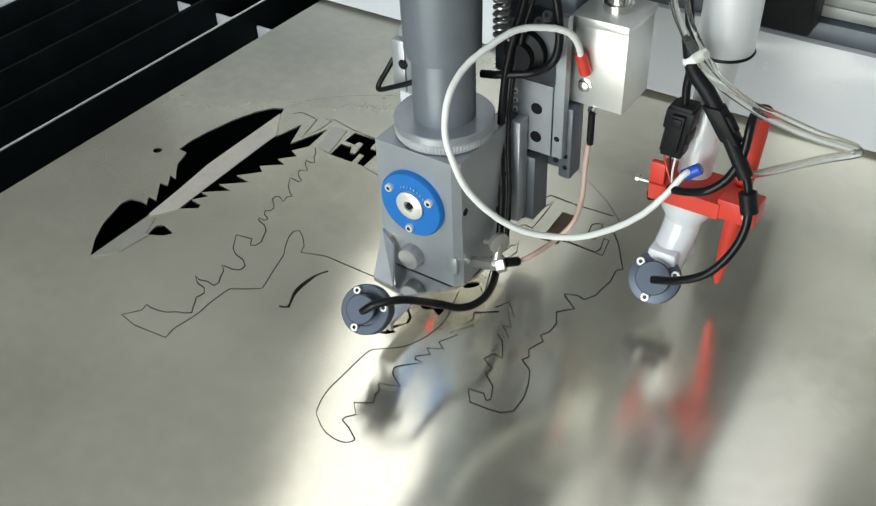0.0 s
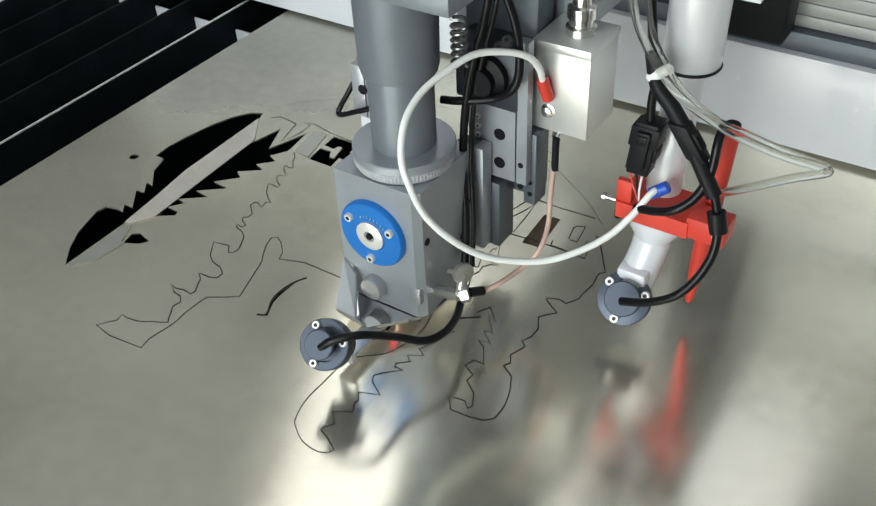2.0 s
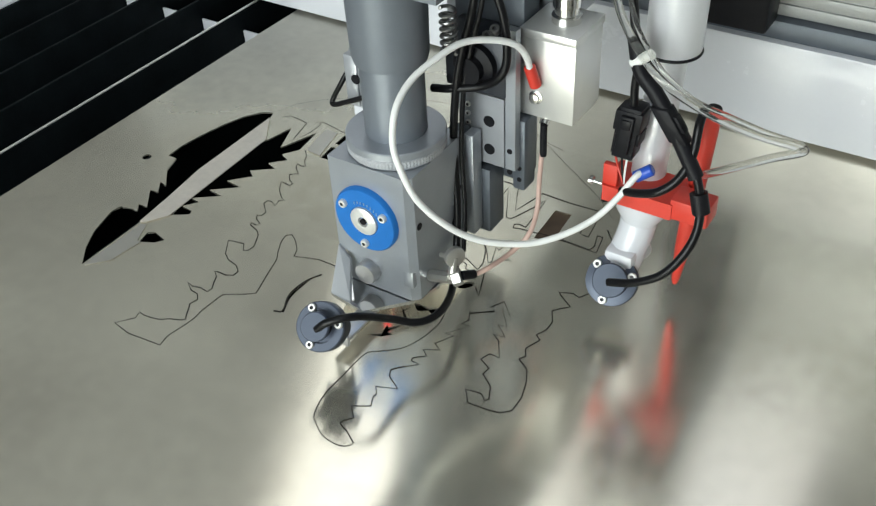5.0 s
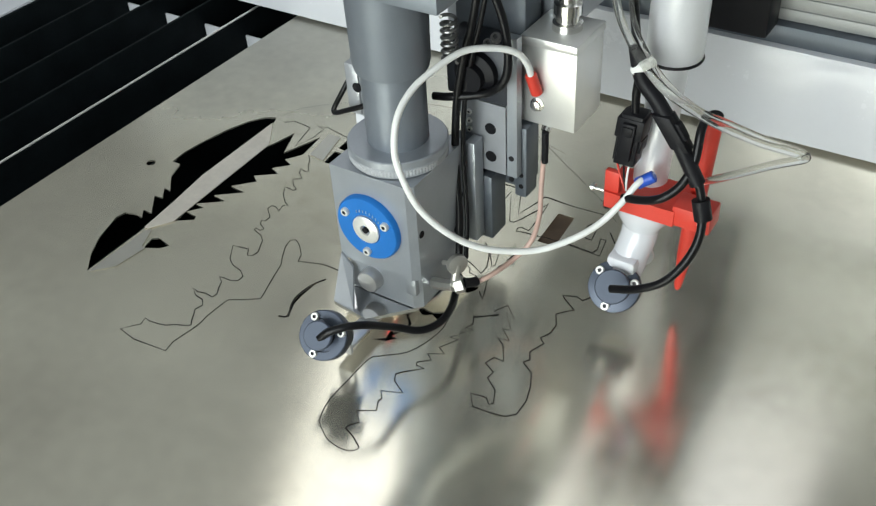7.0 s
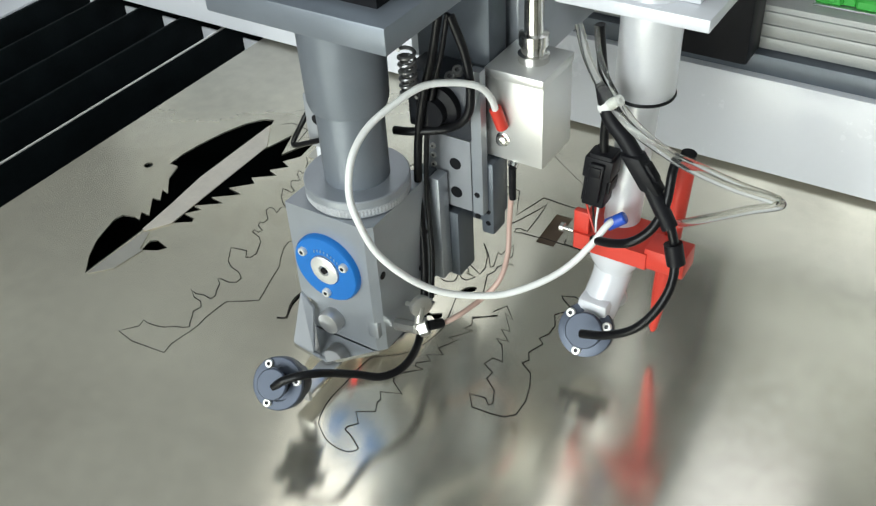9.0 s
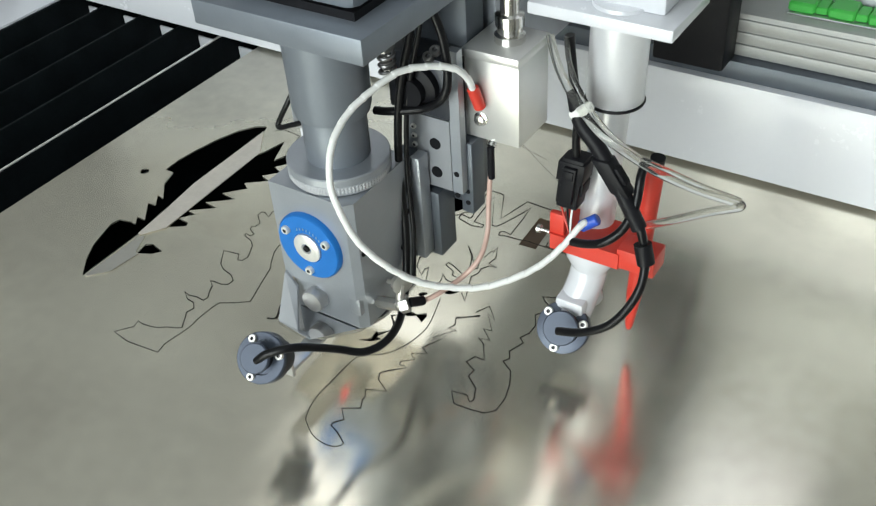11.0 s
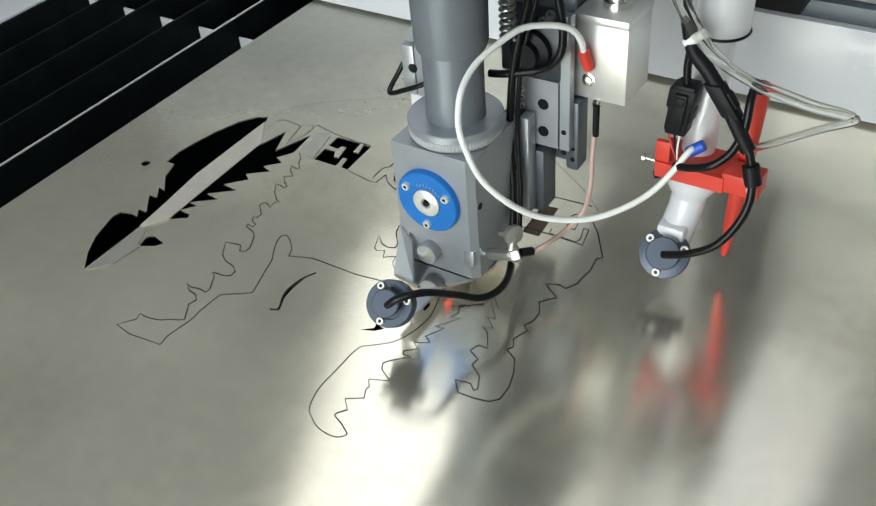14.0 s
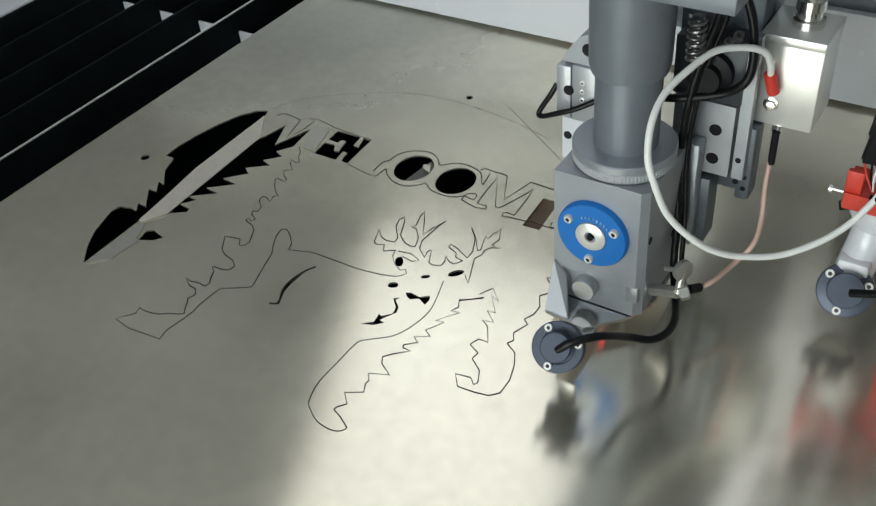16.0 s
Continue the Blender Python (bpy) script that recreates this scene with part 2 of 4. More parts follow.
def hose(pts, r, segs=12, bm=None, smooth_path=True):
    pts = spline(pts) if smooth_path else [Vector(p) for p in pts]
    bm = bm or bmesh.new()
    up, rings = None, []
    for i, p in enumerate(pts):
        d = (pts[min(i + 1, len(pts) - 1)] - pts[max(i - 1, 0)]).normalized()
        if up is None:
            up = d.orthogonal().normalized()
        up = (up - d * up.dot(d)).normalized()
        side = d.cross(up)
        rings.append([bm.verts.new(p + r * (up * math.cos(a) + side * math.sin(a))) for a in (2 * math.pi * k / segs for k in range(segs))])
    for a, b in zip(rings, rings[1:]):
        for k in range(segs):
            bm.faces.new((a[k], a[(k + 1) % segs], b[(k + 1) % segs], b[k]))
    bm.faces.new(rings[0][::-1])
    bm.faces.new(rings[-1])
    return bm


def prism(poly, z0, z1, bm=None, holes=()):
    """A flat plate of the outline poly (x, y) between two heights, with holes."""
    from mathutils import geometry
    bm = bm or bmesh.new()
    loops = [list(poly)] + [list(h) for h in holes]
    flat = [Vector((x, y, 0)) for lp in loops for x, y in lp]
    tris = geometry.tessellate_polygon([[Vector((x, y, 0)) for x, y in lp] for lp in loops])
    top = [bm.verts.new((p.x, p.y, z1)) for p in flat]
    low = [bm.verts.new((p.x, p.y, z0)) for p in flat]
    for t in tris:
        bm.faces.new([top[i] for i in t])
        bm.faces.new([low[i] for i in reversed(t)])
    k = 0
    for lp in loops:
        n = len(lp)
        for i in range(n):
            a, b = k + i, k + (i + 1) % n
            bm.faces.new((top[a], top[b], low[b], low[a]))
        k += n
    return bm


def socket_screw(at, axis, r, h, parent, mat=None):
    """A small socket-head screw, its hexagon sunk into the head."""
    segs = 18
    bm = lathe(at, axis, [(r, -0.001), (r, h * 0.8), (r * 0.85, h), (r * 0.45, h), (r * 0.4, h * 0.4)], segs)
    ob = part("screw", bm, mat or HUB, parent)
    ob.data.materials.append(SOCKET)
    # socket walls and floor have their shade put in as a darker metal
    for f in ob.data.polygons:
        if f.index >= 3 * segs and f.index != 4 * segs:
            f.material_index = 1
    return ob


def mm(pts):
    return [(x / 1000, y / 1000) for x, y in pts]


def ribbon(pts, w, z, bm=None):
    """A cut line: a narrow strip along the points at the height z."""
    bm = bm or bmesh.new()
    P = [Vector((x, y, 0)) for x, y in pts]
    L, R = [], []
    for i, p in enumerate(P):
        a, b = P[max(i - 1, 0)], P[min(i + 1, len(P) - 1)]
        d0, d1 = (p - a), (b - p)
        d = (d0.normalized() if d0.length else d1.normalized()) + (d1.normalized() if d1.length else d0.normalized())
        d = d.normalized() if d.length > 0.3 else d1.normalized()
        n = Vector((-d.y, d.x, 0)) * w / 2
        L.append(bm.verts.new((p.x + n.x, p.y + n.y, z)))
        R.append(bm.verts.new((p.x - n.x, p.y - n.y, z)))
    for i in range(len(P) - 1):
        bm.faces.new((L[i], L[i + 1], R[i + 1], R[i]))
    return bm


def ellipse(cx, cy, a, b, turn=0, n=28):
    c, s = math.cos(radians(turn)), math.sin(radians(turn))
    return [(cx + a * math.cos(t) * c - b * math.sin(t) * s, cy + a * math.cos(t) * s + b * math.sin(t) * c) for t in (2 * math.pi * k / n for k in range(n))]


# ---- room ----
def room():
    b = bmesh.new()
    box(-6, 6, -4.3, 8, -0.95, -0.85, 0, b)
    solo("floor", b, FLOOR_MAT, "grey concrete workshop floor", "floor", kind="structure")
    for name, dims in (("wall_north", (-6, 6, 7.9, 8.1, -0.85, 3.3)), ("wall_west", (-6.1, -5.9, -4.1, 7.9, -0.85, 3.3)), ("wall_east", (5.9, 6.1, -4.1, 7.9, -0.85, 3.3))):
        solo(name, box(*dims, 0), WALL_MAT, "grey plastered workshop wall", "wall", kind="structure")
    b = box(-6, -2.2, -4.3, -4.1, -0.85, 3.3, 0)
    box(1.6, 6, -4.3, -4.1, -0.85, 3.3, 0, b)
    box(-2.2, 1.6, -4.3, -4.1, -0.85, 0.0, 0, b)
    box(-2.2, 1.6, -4.3, -4.1, 2.25, 3.3, 0, b)
    solo("wall_south", b, WALL_MAT, "grey workshop wall with a wide window opening", "wall", kind="structure")
    c, s = math.cos(radians(24)), math.sin(radians(24))
    holes = [[(-1.848 + x * c - y * s, 2.773 + x * s + y * c) for x, y in ((-0.605, -1.605), (0.605, -1.605), (0.605, 1.605), (-0.605, 1.605))]]
    holes += [[(-0.61, -1.11), (-0.09, -1.11), (-0.09, 3.31), (-0.61, 3.31)]]
    b = prism([(-6, -4.3), (6, -4.3), (6, 8), (-6, 8)], 3.05, 3.2, holes=holes)
    solo("ceiling", b, CEIL_MAT, "pale painted ceiling with two large roof lights", "ceiling", kind="structure", smooth=0)


room()

# ---- cutting table ----
PITCH = 0.0685


def cutting_table():
    t = thing("cutting_table", (-0.2, 0.2, -0.85), "white-painted steel cutting bed with black slats", "machine bed")
    part("end_wall", box(-0.981, 1.4, 1.30, 1.34, -0.30, -0.006), WHITE_PAINT, t)
    part("side_rail", box(-1.08, -0.9815, -0.9, 1.34, -0.30, 0.0, 0.003), WHITE_PAINT, t)
    part("side_rail", box(1.4, 1.5, -0.9, 1.34, -0.30, 0.0, 0.003), WHITE_PAINT, t)
    part("front_wall", box(-0.981, 1.4, -0.9, -0.85, -0.30, -0.006), WHITE_PAINT, t)
    part("tray", box(-0.981, 1.4, -0.85, 1.30, -0.32, -0.29, 0), DARK_TRAY, t, "dark collecting tray")
    for x in (-1.03, 1.45):
        for y in (-0.85, 1.27):
            part("leg", box(x - 0.05, x + 0.05, y - 0.05, y + 0.05, -0.85, -0.30, 0.004), WHITE_PAINT, t)
    for k in range(-5, 29):
        x = -0.6355 + k * PITCH
        b = box(x - 0.002, x + 0.002, -0.85, 1.29, -0.095, -0.0022, 0.0006, segs=1)
        s = part("slat", b, BLACK_STEEL, t)
        if k == -1:
            part("worn_edge", box(x - 0.0014, x + 0.0014, -0.85, 1.29, -0.0022, -0.0008, 0.0003, segs=1), BRIGHT_EDGE, s, "bare bright steel top edge")
        # white cross bars hold the slats
        for y in (-0.55, 0.10, 0.745):
            part("cross_bar", box(x + 0.0025, x + PITCH - 0.0025, y, y + 0.003, -0.20, -0.026, 0.0005, segs=1), WHITE_PAINT if y > 0.5 else BLACK_STEEL, t)


cutting_table()

# outlines of the cut pattern, in millimetres on the sheet
HULL = [(-496, 314), (-511, 332), (-522, 351), (-531, 380), (-529, 389), (-518, 392), (-510, 391), (-517, 400), (-507, 400), (-524, 421), (-515, 422), (-525, 435), (-516, 433), (-533, 452), (-537, 464), (-540, 471), (-550, 471), (-551, 490), (-548, 511), (-542, 538), (-533, 562), (-522, 577), (-511, 582), (-506, 569), (-506, 466), (-500, 421), (-496, 381)]
KEEL = [(-479, 402), (-485, 443), (-486, 484), (-489, 529), (-483, 540), (-476, 568), (-463, 535), (-448, 574), (-444, 540), (-454, 526), (-443, 521), (-456, 508), (-444, 504), (-463, 490), (-454, 484), (-471, 467), (-453, 465), (-475, 448), (-459, 446), (-481, 430), (-470, 429), (-480, 417), (-467, 416), (-465, 411)]
FIN = [(-476, 360), (-479, 373), (-474, 377), (-458, 373), (-463, 366)]
STRIP = [(-507, 571), (-484, 538), (-479, 400), (-492, 381), (-496, 381), (-500, 421), (-506, 466)]
SHARD = [(-492, 378), (-488, 382), (-484, 373), (-478, 360), (-474, 360), (-477, 339), (-478, 330), (-493, 314), (-494, 317)]
FUR_UP = [(-438, 542), (-431, 535), (-428, 528), (-421, 521), (-425, 519), (-431, 521), (-427, 514), (-419, 508), (-424, 505), (-426, 503), (-420, 496), (-414, 493), (-414, 489), (-420, 490), (-425, 490), (-418, 479), (-409, 471), (-404, 469), (-408, 466), (-406, 458), (-413, 462), (-417, 461), (-417, 456), (-407, 447), (-407, 441), (-411, 440), (-408, 435), (-401, 432), (-402, 428), (-408, 429), (-407, 426), (-397, 423), (-391, 418), (-388, 412), (-384, 404), (-385, 398), (-389, 396), (-394, 403), (-400, 402), (-409, 400), (-399, 385), (-391, 380), (-381, 378), (-374, 373)]
FUR_LOW = [(-371, 308), (-375, 305), (-383, 302), (-388, 298), (-395, 296), (-404, 295), (-409, 296), (-407, 289), (-409, 287), (-417, 277), (-399, 274), (-368, 277), (-370, 287), (-367, 304), (-366, 313), (-367, 322), (-366, 339), (-365, 345), (-353, 352), (-343, 359), (-345, 366), (-350, 381), (-356, 401), (-361, 408), (-368, 421), (-370, 430), (-366, 433), (-358, 428), (-349, 419), (-346, 411), (-325, 418), (-307, 418), (-278, 418), (-257, 421), (-243, 425), (-238, 432), (-242, 436)]
ARC_SLIT = [(-317, 350), (-311, 354), (-317, 367), (-319, 377), (-317, 392), (-311, 404), (-315, 394), (-316, 378), (-315, 367), (-309, 353)]
CHEST = [(-206, 438), (-203, 428), (-198, 410), (-197, 398), (-200, 381), (-207, 366), (-221, 354), (-227, 347), (-228, 320), (-228, 299), (-223, 282), (-217, 276), (-207, 270), (-196, 268), (-189, 269), (-185, 272), (-184, 275)]
BELLY = [(-184, 275), (-194, 281), (-202, 284), (-202, 287), (-197, 293), (-205, 301), (-193, 308), (-197, 316), (-196, 319), (-201, 325), (-186, 331), (-198, 338), (-201, 344), (-197, 349), (-186, 359), (-193, 359), (-194, 362), (-186, 369), (-192, 373), (-181, 379), (-188, 383), (-180, 397), (-187, 396), (-175, 412), (-182, 411), (-179, 417), (-183, 425), (-167, 435), (-182, 424), (-167, 436)]
LEG = [(-172, 438), (-166, 449), (-154, 437), (-163, 441), (-150, 425), (-157, 424), (-146, 415), (-155, 413), (-148, 409), (-139, 394), (-147, 394), (-150, 386), (-140, 381), (-141, 374), (-130, 366), (-125, 355), (-127, 352), (-132, 357), (-144, 355), (-136, 345), (-122, 346), (-112, 348), (-106, 354), (-106, 368), (-110, 382), (-116, 394), (-126, 400)]
FLANK = [(-135, 570), (-125, 558), (-112, 537), (-108, 531), (-112, 527), (-110, 512), (-112, 499), (-112, 492), (-118, 482), (-124, 484), (-134, 480), (-131, 477), (-119, 469), (-125, 463), (-129, 458), (-123, 447), (-123, 437), (-127, 429), (-122, 425), (-127, 412), (-123, 405), (-126, 400)]
ANTLER_L = [(-263, 453), (-272, 447), (-276, 455), (-282, 452), (-286, 454), (-292, 470), (-284, 462), (-277, 460), (-270, 462), (-271, 468), (-281, 480), (-284, 489), (-282, 495), (-278, 489), (-271, 472), (-262, 465), (-255, 463), (-251, 465), (-255, 476), (-263, 485), (-269, 486), (-266, 489), (-270, 502), (-270, 509), (-263, 498), (-254, 481), (-251, 493), (-246, 506), (-248, 498), (-250, 474), (-246, 464), (-236, 456), (-238, 464), (-236, 467), (-229, 452), (-224, 451), (-218, 454), (-218, 459), (-221, 466), (-215, 461)]
ANTLER_R = [(-215, 461), (-210, 460), (-205, 467), (-213, 468), (-215, 473), (-225, 477), (-225, 481), (-218, 479), (-204, 472), (-204, 481), (-210, 495), (-221, 508), (-211, 498), (-201, 484), (-199, 486), (-205, 504), (-201, 502), (-200, 512), (-198, 511), (-198, 519), (-192, 505), (-194, 496), (-185, 495), (-192, 493), (-196, 487), (-195, 481), (-198, 474), (-195, 466), (-191, 456), (-187, 445), (-194, 452)]
OVAL = [(-508, 587), (-497, 610), (-465, 638), (-424, 662), (-385, 677), (-353, 681), (-319, 680), (-270, 673), (-223, 660)]
NOSE = [(-226, 412), (-222, 414), (-213, 413), (-206, 418), (-204, 414), (-204, 407), (-212, 411), (-218, 407), (-221, 408)]
MOUTH = [(-238, 365), (-229, 372), (-230, 378), (-231, 382), (-228, 380), (-221, 387), (-223, 394), (-231, 402), (-226, 405), (-228, 401), (-221, 395), (-219, 389), (-224, 380), (-226, 376), (-221, 375), (-227, 369)]
C_RING = [(-348, 541), (-348, 557), (-344, 562), (-343, 572), (-337, 582), (-325, 589), (-313, 590), (-303, 584), (-297, 577), (-292, 580), (-286, 585), (-277, 588), (-266, 587), (-255, 582), (-245, 568), (-247, 585)]
M_LINE = [(-250, 539), (-234, 535), (-224, 537), (-225, 541), (-235, 541), (-237, 562), (-238, 583), (-218, 544), (-214, 544), (-211, 550), (-203, 572), (-200, 583), (-198, 562), (-197, 540), (-204, 541), (-207, 539), (-206, 534), (-200, 536), (-187, 537), (-176, 539)]
M_TOP = [(-258, 586), (-256, 591), (-248, 590), (-235, 590), (-231, 589), (-216, 556), (-211, 575), (-207, 590), (-199, 590), (-189, 589)]
E2_OUT = [(-207, 590), (-180, 589), (-146, 591)]
E2_RECT = [(-186, 574), (-171, 575), (-168, 532), (-184, 531)]
FUR_MID = [(-374, 373), (-374, 367), (-380, 364), (-388, 364), (-391, 363), (-385, 359), (-382, 352), (-378, 346), (-379, 341), (-387, 342), (-394, 340), (-401, 342), (-392, 336), (-384, 335), (-379, 330), (-380, 326), (-381, 323), (-378, 319), (-374, 312), (-371, 308)]
EAR = [(-263, 453), (-261, 445), (-254, 438), (-245, 433), (-242, 436)]
BROW = [(-260, 453), (-249, 455), (-238, 451), (-243, 447), (-254, 449)]
C_LOW = [(-341, 535), (-339, 549), (-333, 542), (-321, 535), (-308, 534), (-297, 541), (-293, 546), (-284, 540), (-274, 538), (-264, 538), (-253, 543), (-249, 550), (-242, 552), (-241, 544), (-250, 545), (-250, 539)]
W_LINE = [(-498, 578), (-491, 585), (-478, 584), (-468, 582), (-463, 560), (-460, 548), (-454, 571), (-454, 587), (-462, 588), (-452, 591), (-427, 586), (-398, 584), (-381, 584)]
L_LINE = [(-376, 539), (-349, 534), (-341, 535)]
LETTER_E = [(-421, 583), (-393, 584), (-391, 568), (-385, 568), (-389, 583), (-380, 583), (-379, 558), (-378, 540), (-386, 541), (-389, 555), (-394, 555), (-392, 540), (-418, 540), (-420, 560), (-408, 561), (-403, 552), (-398, 553), (-402, 571), (-407, 571), (-408, 565), (-420, 566)]
PALE = [(-443, 581), (-429, 581), (-420, 541), (-437, 543)]
E2_IN = [(-178, 538), (-155, 539), (-130, 538), (-134, 559), (-139, 559), (-135, 545), (-137, 539), (-162, 540), (-163, 546)]
E2_MID = [(-153, 555), (-156, 570), (-154, 574), (-148, 576), (-145, 554), (-151, 554)]
OVAL_SIDE = [(-288, 695), (-239, 661), (-213, 643), (-187, 626), (-161, 608), (-137, 586)]
WHITE_WIRE = [(-0.106, 0.497, 0.180), (-0.106, 0.490, 0.196), (-0.109, 0.480, 0.209), (-0.119, 0.467, 0.216), (-0.131, 0.450, 0.219), (-0.140, 0.430, 0.214), (-0.147, 0.412, 0.206), (-0.148, 0.395, 0.194), (-0.145, 0.385, 0.175), (-0.138, 0.382, 0.158), (-0.129, 0.385, 0.136), (-0.115, 0.393, 0.117), (-0.101, 0.405, 0.102), (-0.086, 0.418, 0.094), (-0.067, 0.432, 0.092), (-0.049, 0.446, 0.098), (-0.035, 0.460, 0.107), (-0.025, 0.472, 0.120), (-0.018, 0.482, 0.133), (-0.015, 0.488, 0.135)]
SENSOR_CABLE = [(-0.173, 0.318, 0.053), (-0.164, 0.322, 0.061), (-0.150, 0.335, 0.062), (-0.140, 0.360, 0.044), (-0.129, 0.372, 0.036), (-0.123, 0.385, 0.033), (-0.123, 0.402, 0.031), (-0.131, 0.425, 0.028), (-0.144, 0.452, 0.038), (-0.148, 0.462, 0.073), (-0.153, 0.468, 0.119), (-0.151, 0.470, 0.165), (-0.145, 0.472, 0.201), (-0.139, 0.474, 0.226), (-0.134, 0.476, 0.254)]
BACK_CABLE = [(-0.170, 0.470, 0.165), (-0.156, 0.470, 0.168), (-0.132, 0.475, 0.174), (-0.117, 0.475, 0.186), (-0.114, 0.478, 0.201), (-0.118, 0.480, 0.227), (-0.128, 0.480, 0.253)]
REAR_LOOP = [(-0.222, 0.474, 0.146), (-0.236, 0.470, 0.138), (-0.2515, 0.469, 0.1306), (-0.262, 0.470, 0.1252), (-0.2668, 0.472, 0.1245), (-0.2650, 0.474, 0.1305), (-0.2585, 0.475, 0.1416), (-0.2550, 0.479, 0.1500)]
CLEAR_TUBE = [(-0.047, 0.490, 0.263), (-0.038, 0.485, 0.245), (-0.024, 0.480, 0.229), (-0.006, 0.478, 0.212), (0.017, 0.475, 0.203), (0.039, 0.470, 0.200), (0.063, 0.466, 0.199), (0.083, 0.462, 0.201), (0.088, 0.462, 0.199), (0.068, 0.470, 0.183), (0.034, 0.485, 0.153), (0.014, 0.500, 0.133)]
CLEAR_TUBE_B = [(-0.036, 0.490, 0.265), (-0.031, 0.485, 0.250), (-0.020, 0.480, 0.234), (-0.003, 0.478, 0.216), (0.018, 0.475, 0.206), (0.038, 0.470, 0.205), (0.063, 0.466, 0.203), (0.081, 0.462, 0.204), (0.088, 0.462, 0.203)]
CAP_CABLE = [(-0.021, 0.458, 0.057), (-0.002, 0.455, 0.067), (0.016, 0.456, 0.080), (0.027, 0.462, 0.096), (0.032, 0.470, 0.113), (0.030, 0.477, 0.130), (0.024, 0.480, 0.149), (0.014, 0.482, 0.164), (0.002, 0.484, 0.182), (-0.011, 0.486, 0.198), (-0.023, 0.488, 0.210), (-0.029, 0.490, 0.229), (-0.034, 0.493, 0.253), (-0.035, 0.493, 0.264)]
LOOP_CABLE = [(-0.025, 0.477, 0.123), (-0.010, 0.472, 0.129), (0.003, 0.470, 0.136), (0.012, 0.474, 0.144), (0.017, 0.478, 0.154), (0.019, 0.483, 0.165), (0.018, 0.490, 0.181), (0.017, 0.500, 0.186)]
CONNECTOR = [(-0.028, 0.488, 0.181), (-0.031, 0.488, 0.139), (-0.040, 0.488, 0.175), (-0.021, 0.488, 0.178), (-0.025, 0.488, 0.212), (-0.024, 0.488, 0.188)]
PINK_TUBE = [(-0.099, 0.503, 0.114), (-0.098, 0.498, 0.092), (-0.095, 0.490, 0.072), (-0.095, 0.478, 0.057), (-0.104, 0.468, 0.043), (-0.111, 0.445, 0.041), (-0.119, 0.436, 0.037)]
PINK_TIP = [(-0.098, 0.503, 0.138), (-0.098, 0.503, 0.111)]
FITTING = [(-0.150, 0.425, 0.032), (-0.128, 0.420, 0.042), (-0.122, 0.424, 0.044), (-0.118, 0.435, 0.039), (-0.128, 0.425, 0.059), (-0.142, 0.428, 0.053), (-0.119, 0.434, 0.038)]
CABLE_TIE = [(-0.029, 0.486, 0.214), (-0.015, 0.484, 0.225)]
BLUE_FERRULE = [(-0.020, 0.486, 0.130), (-0.009, 0.490, 0.138)]



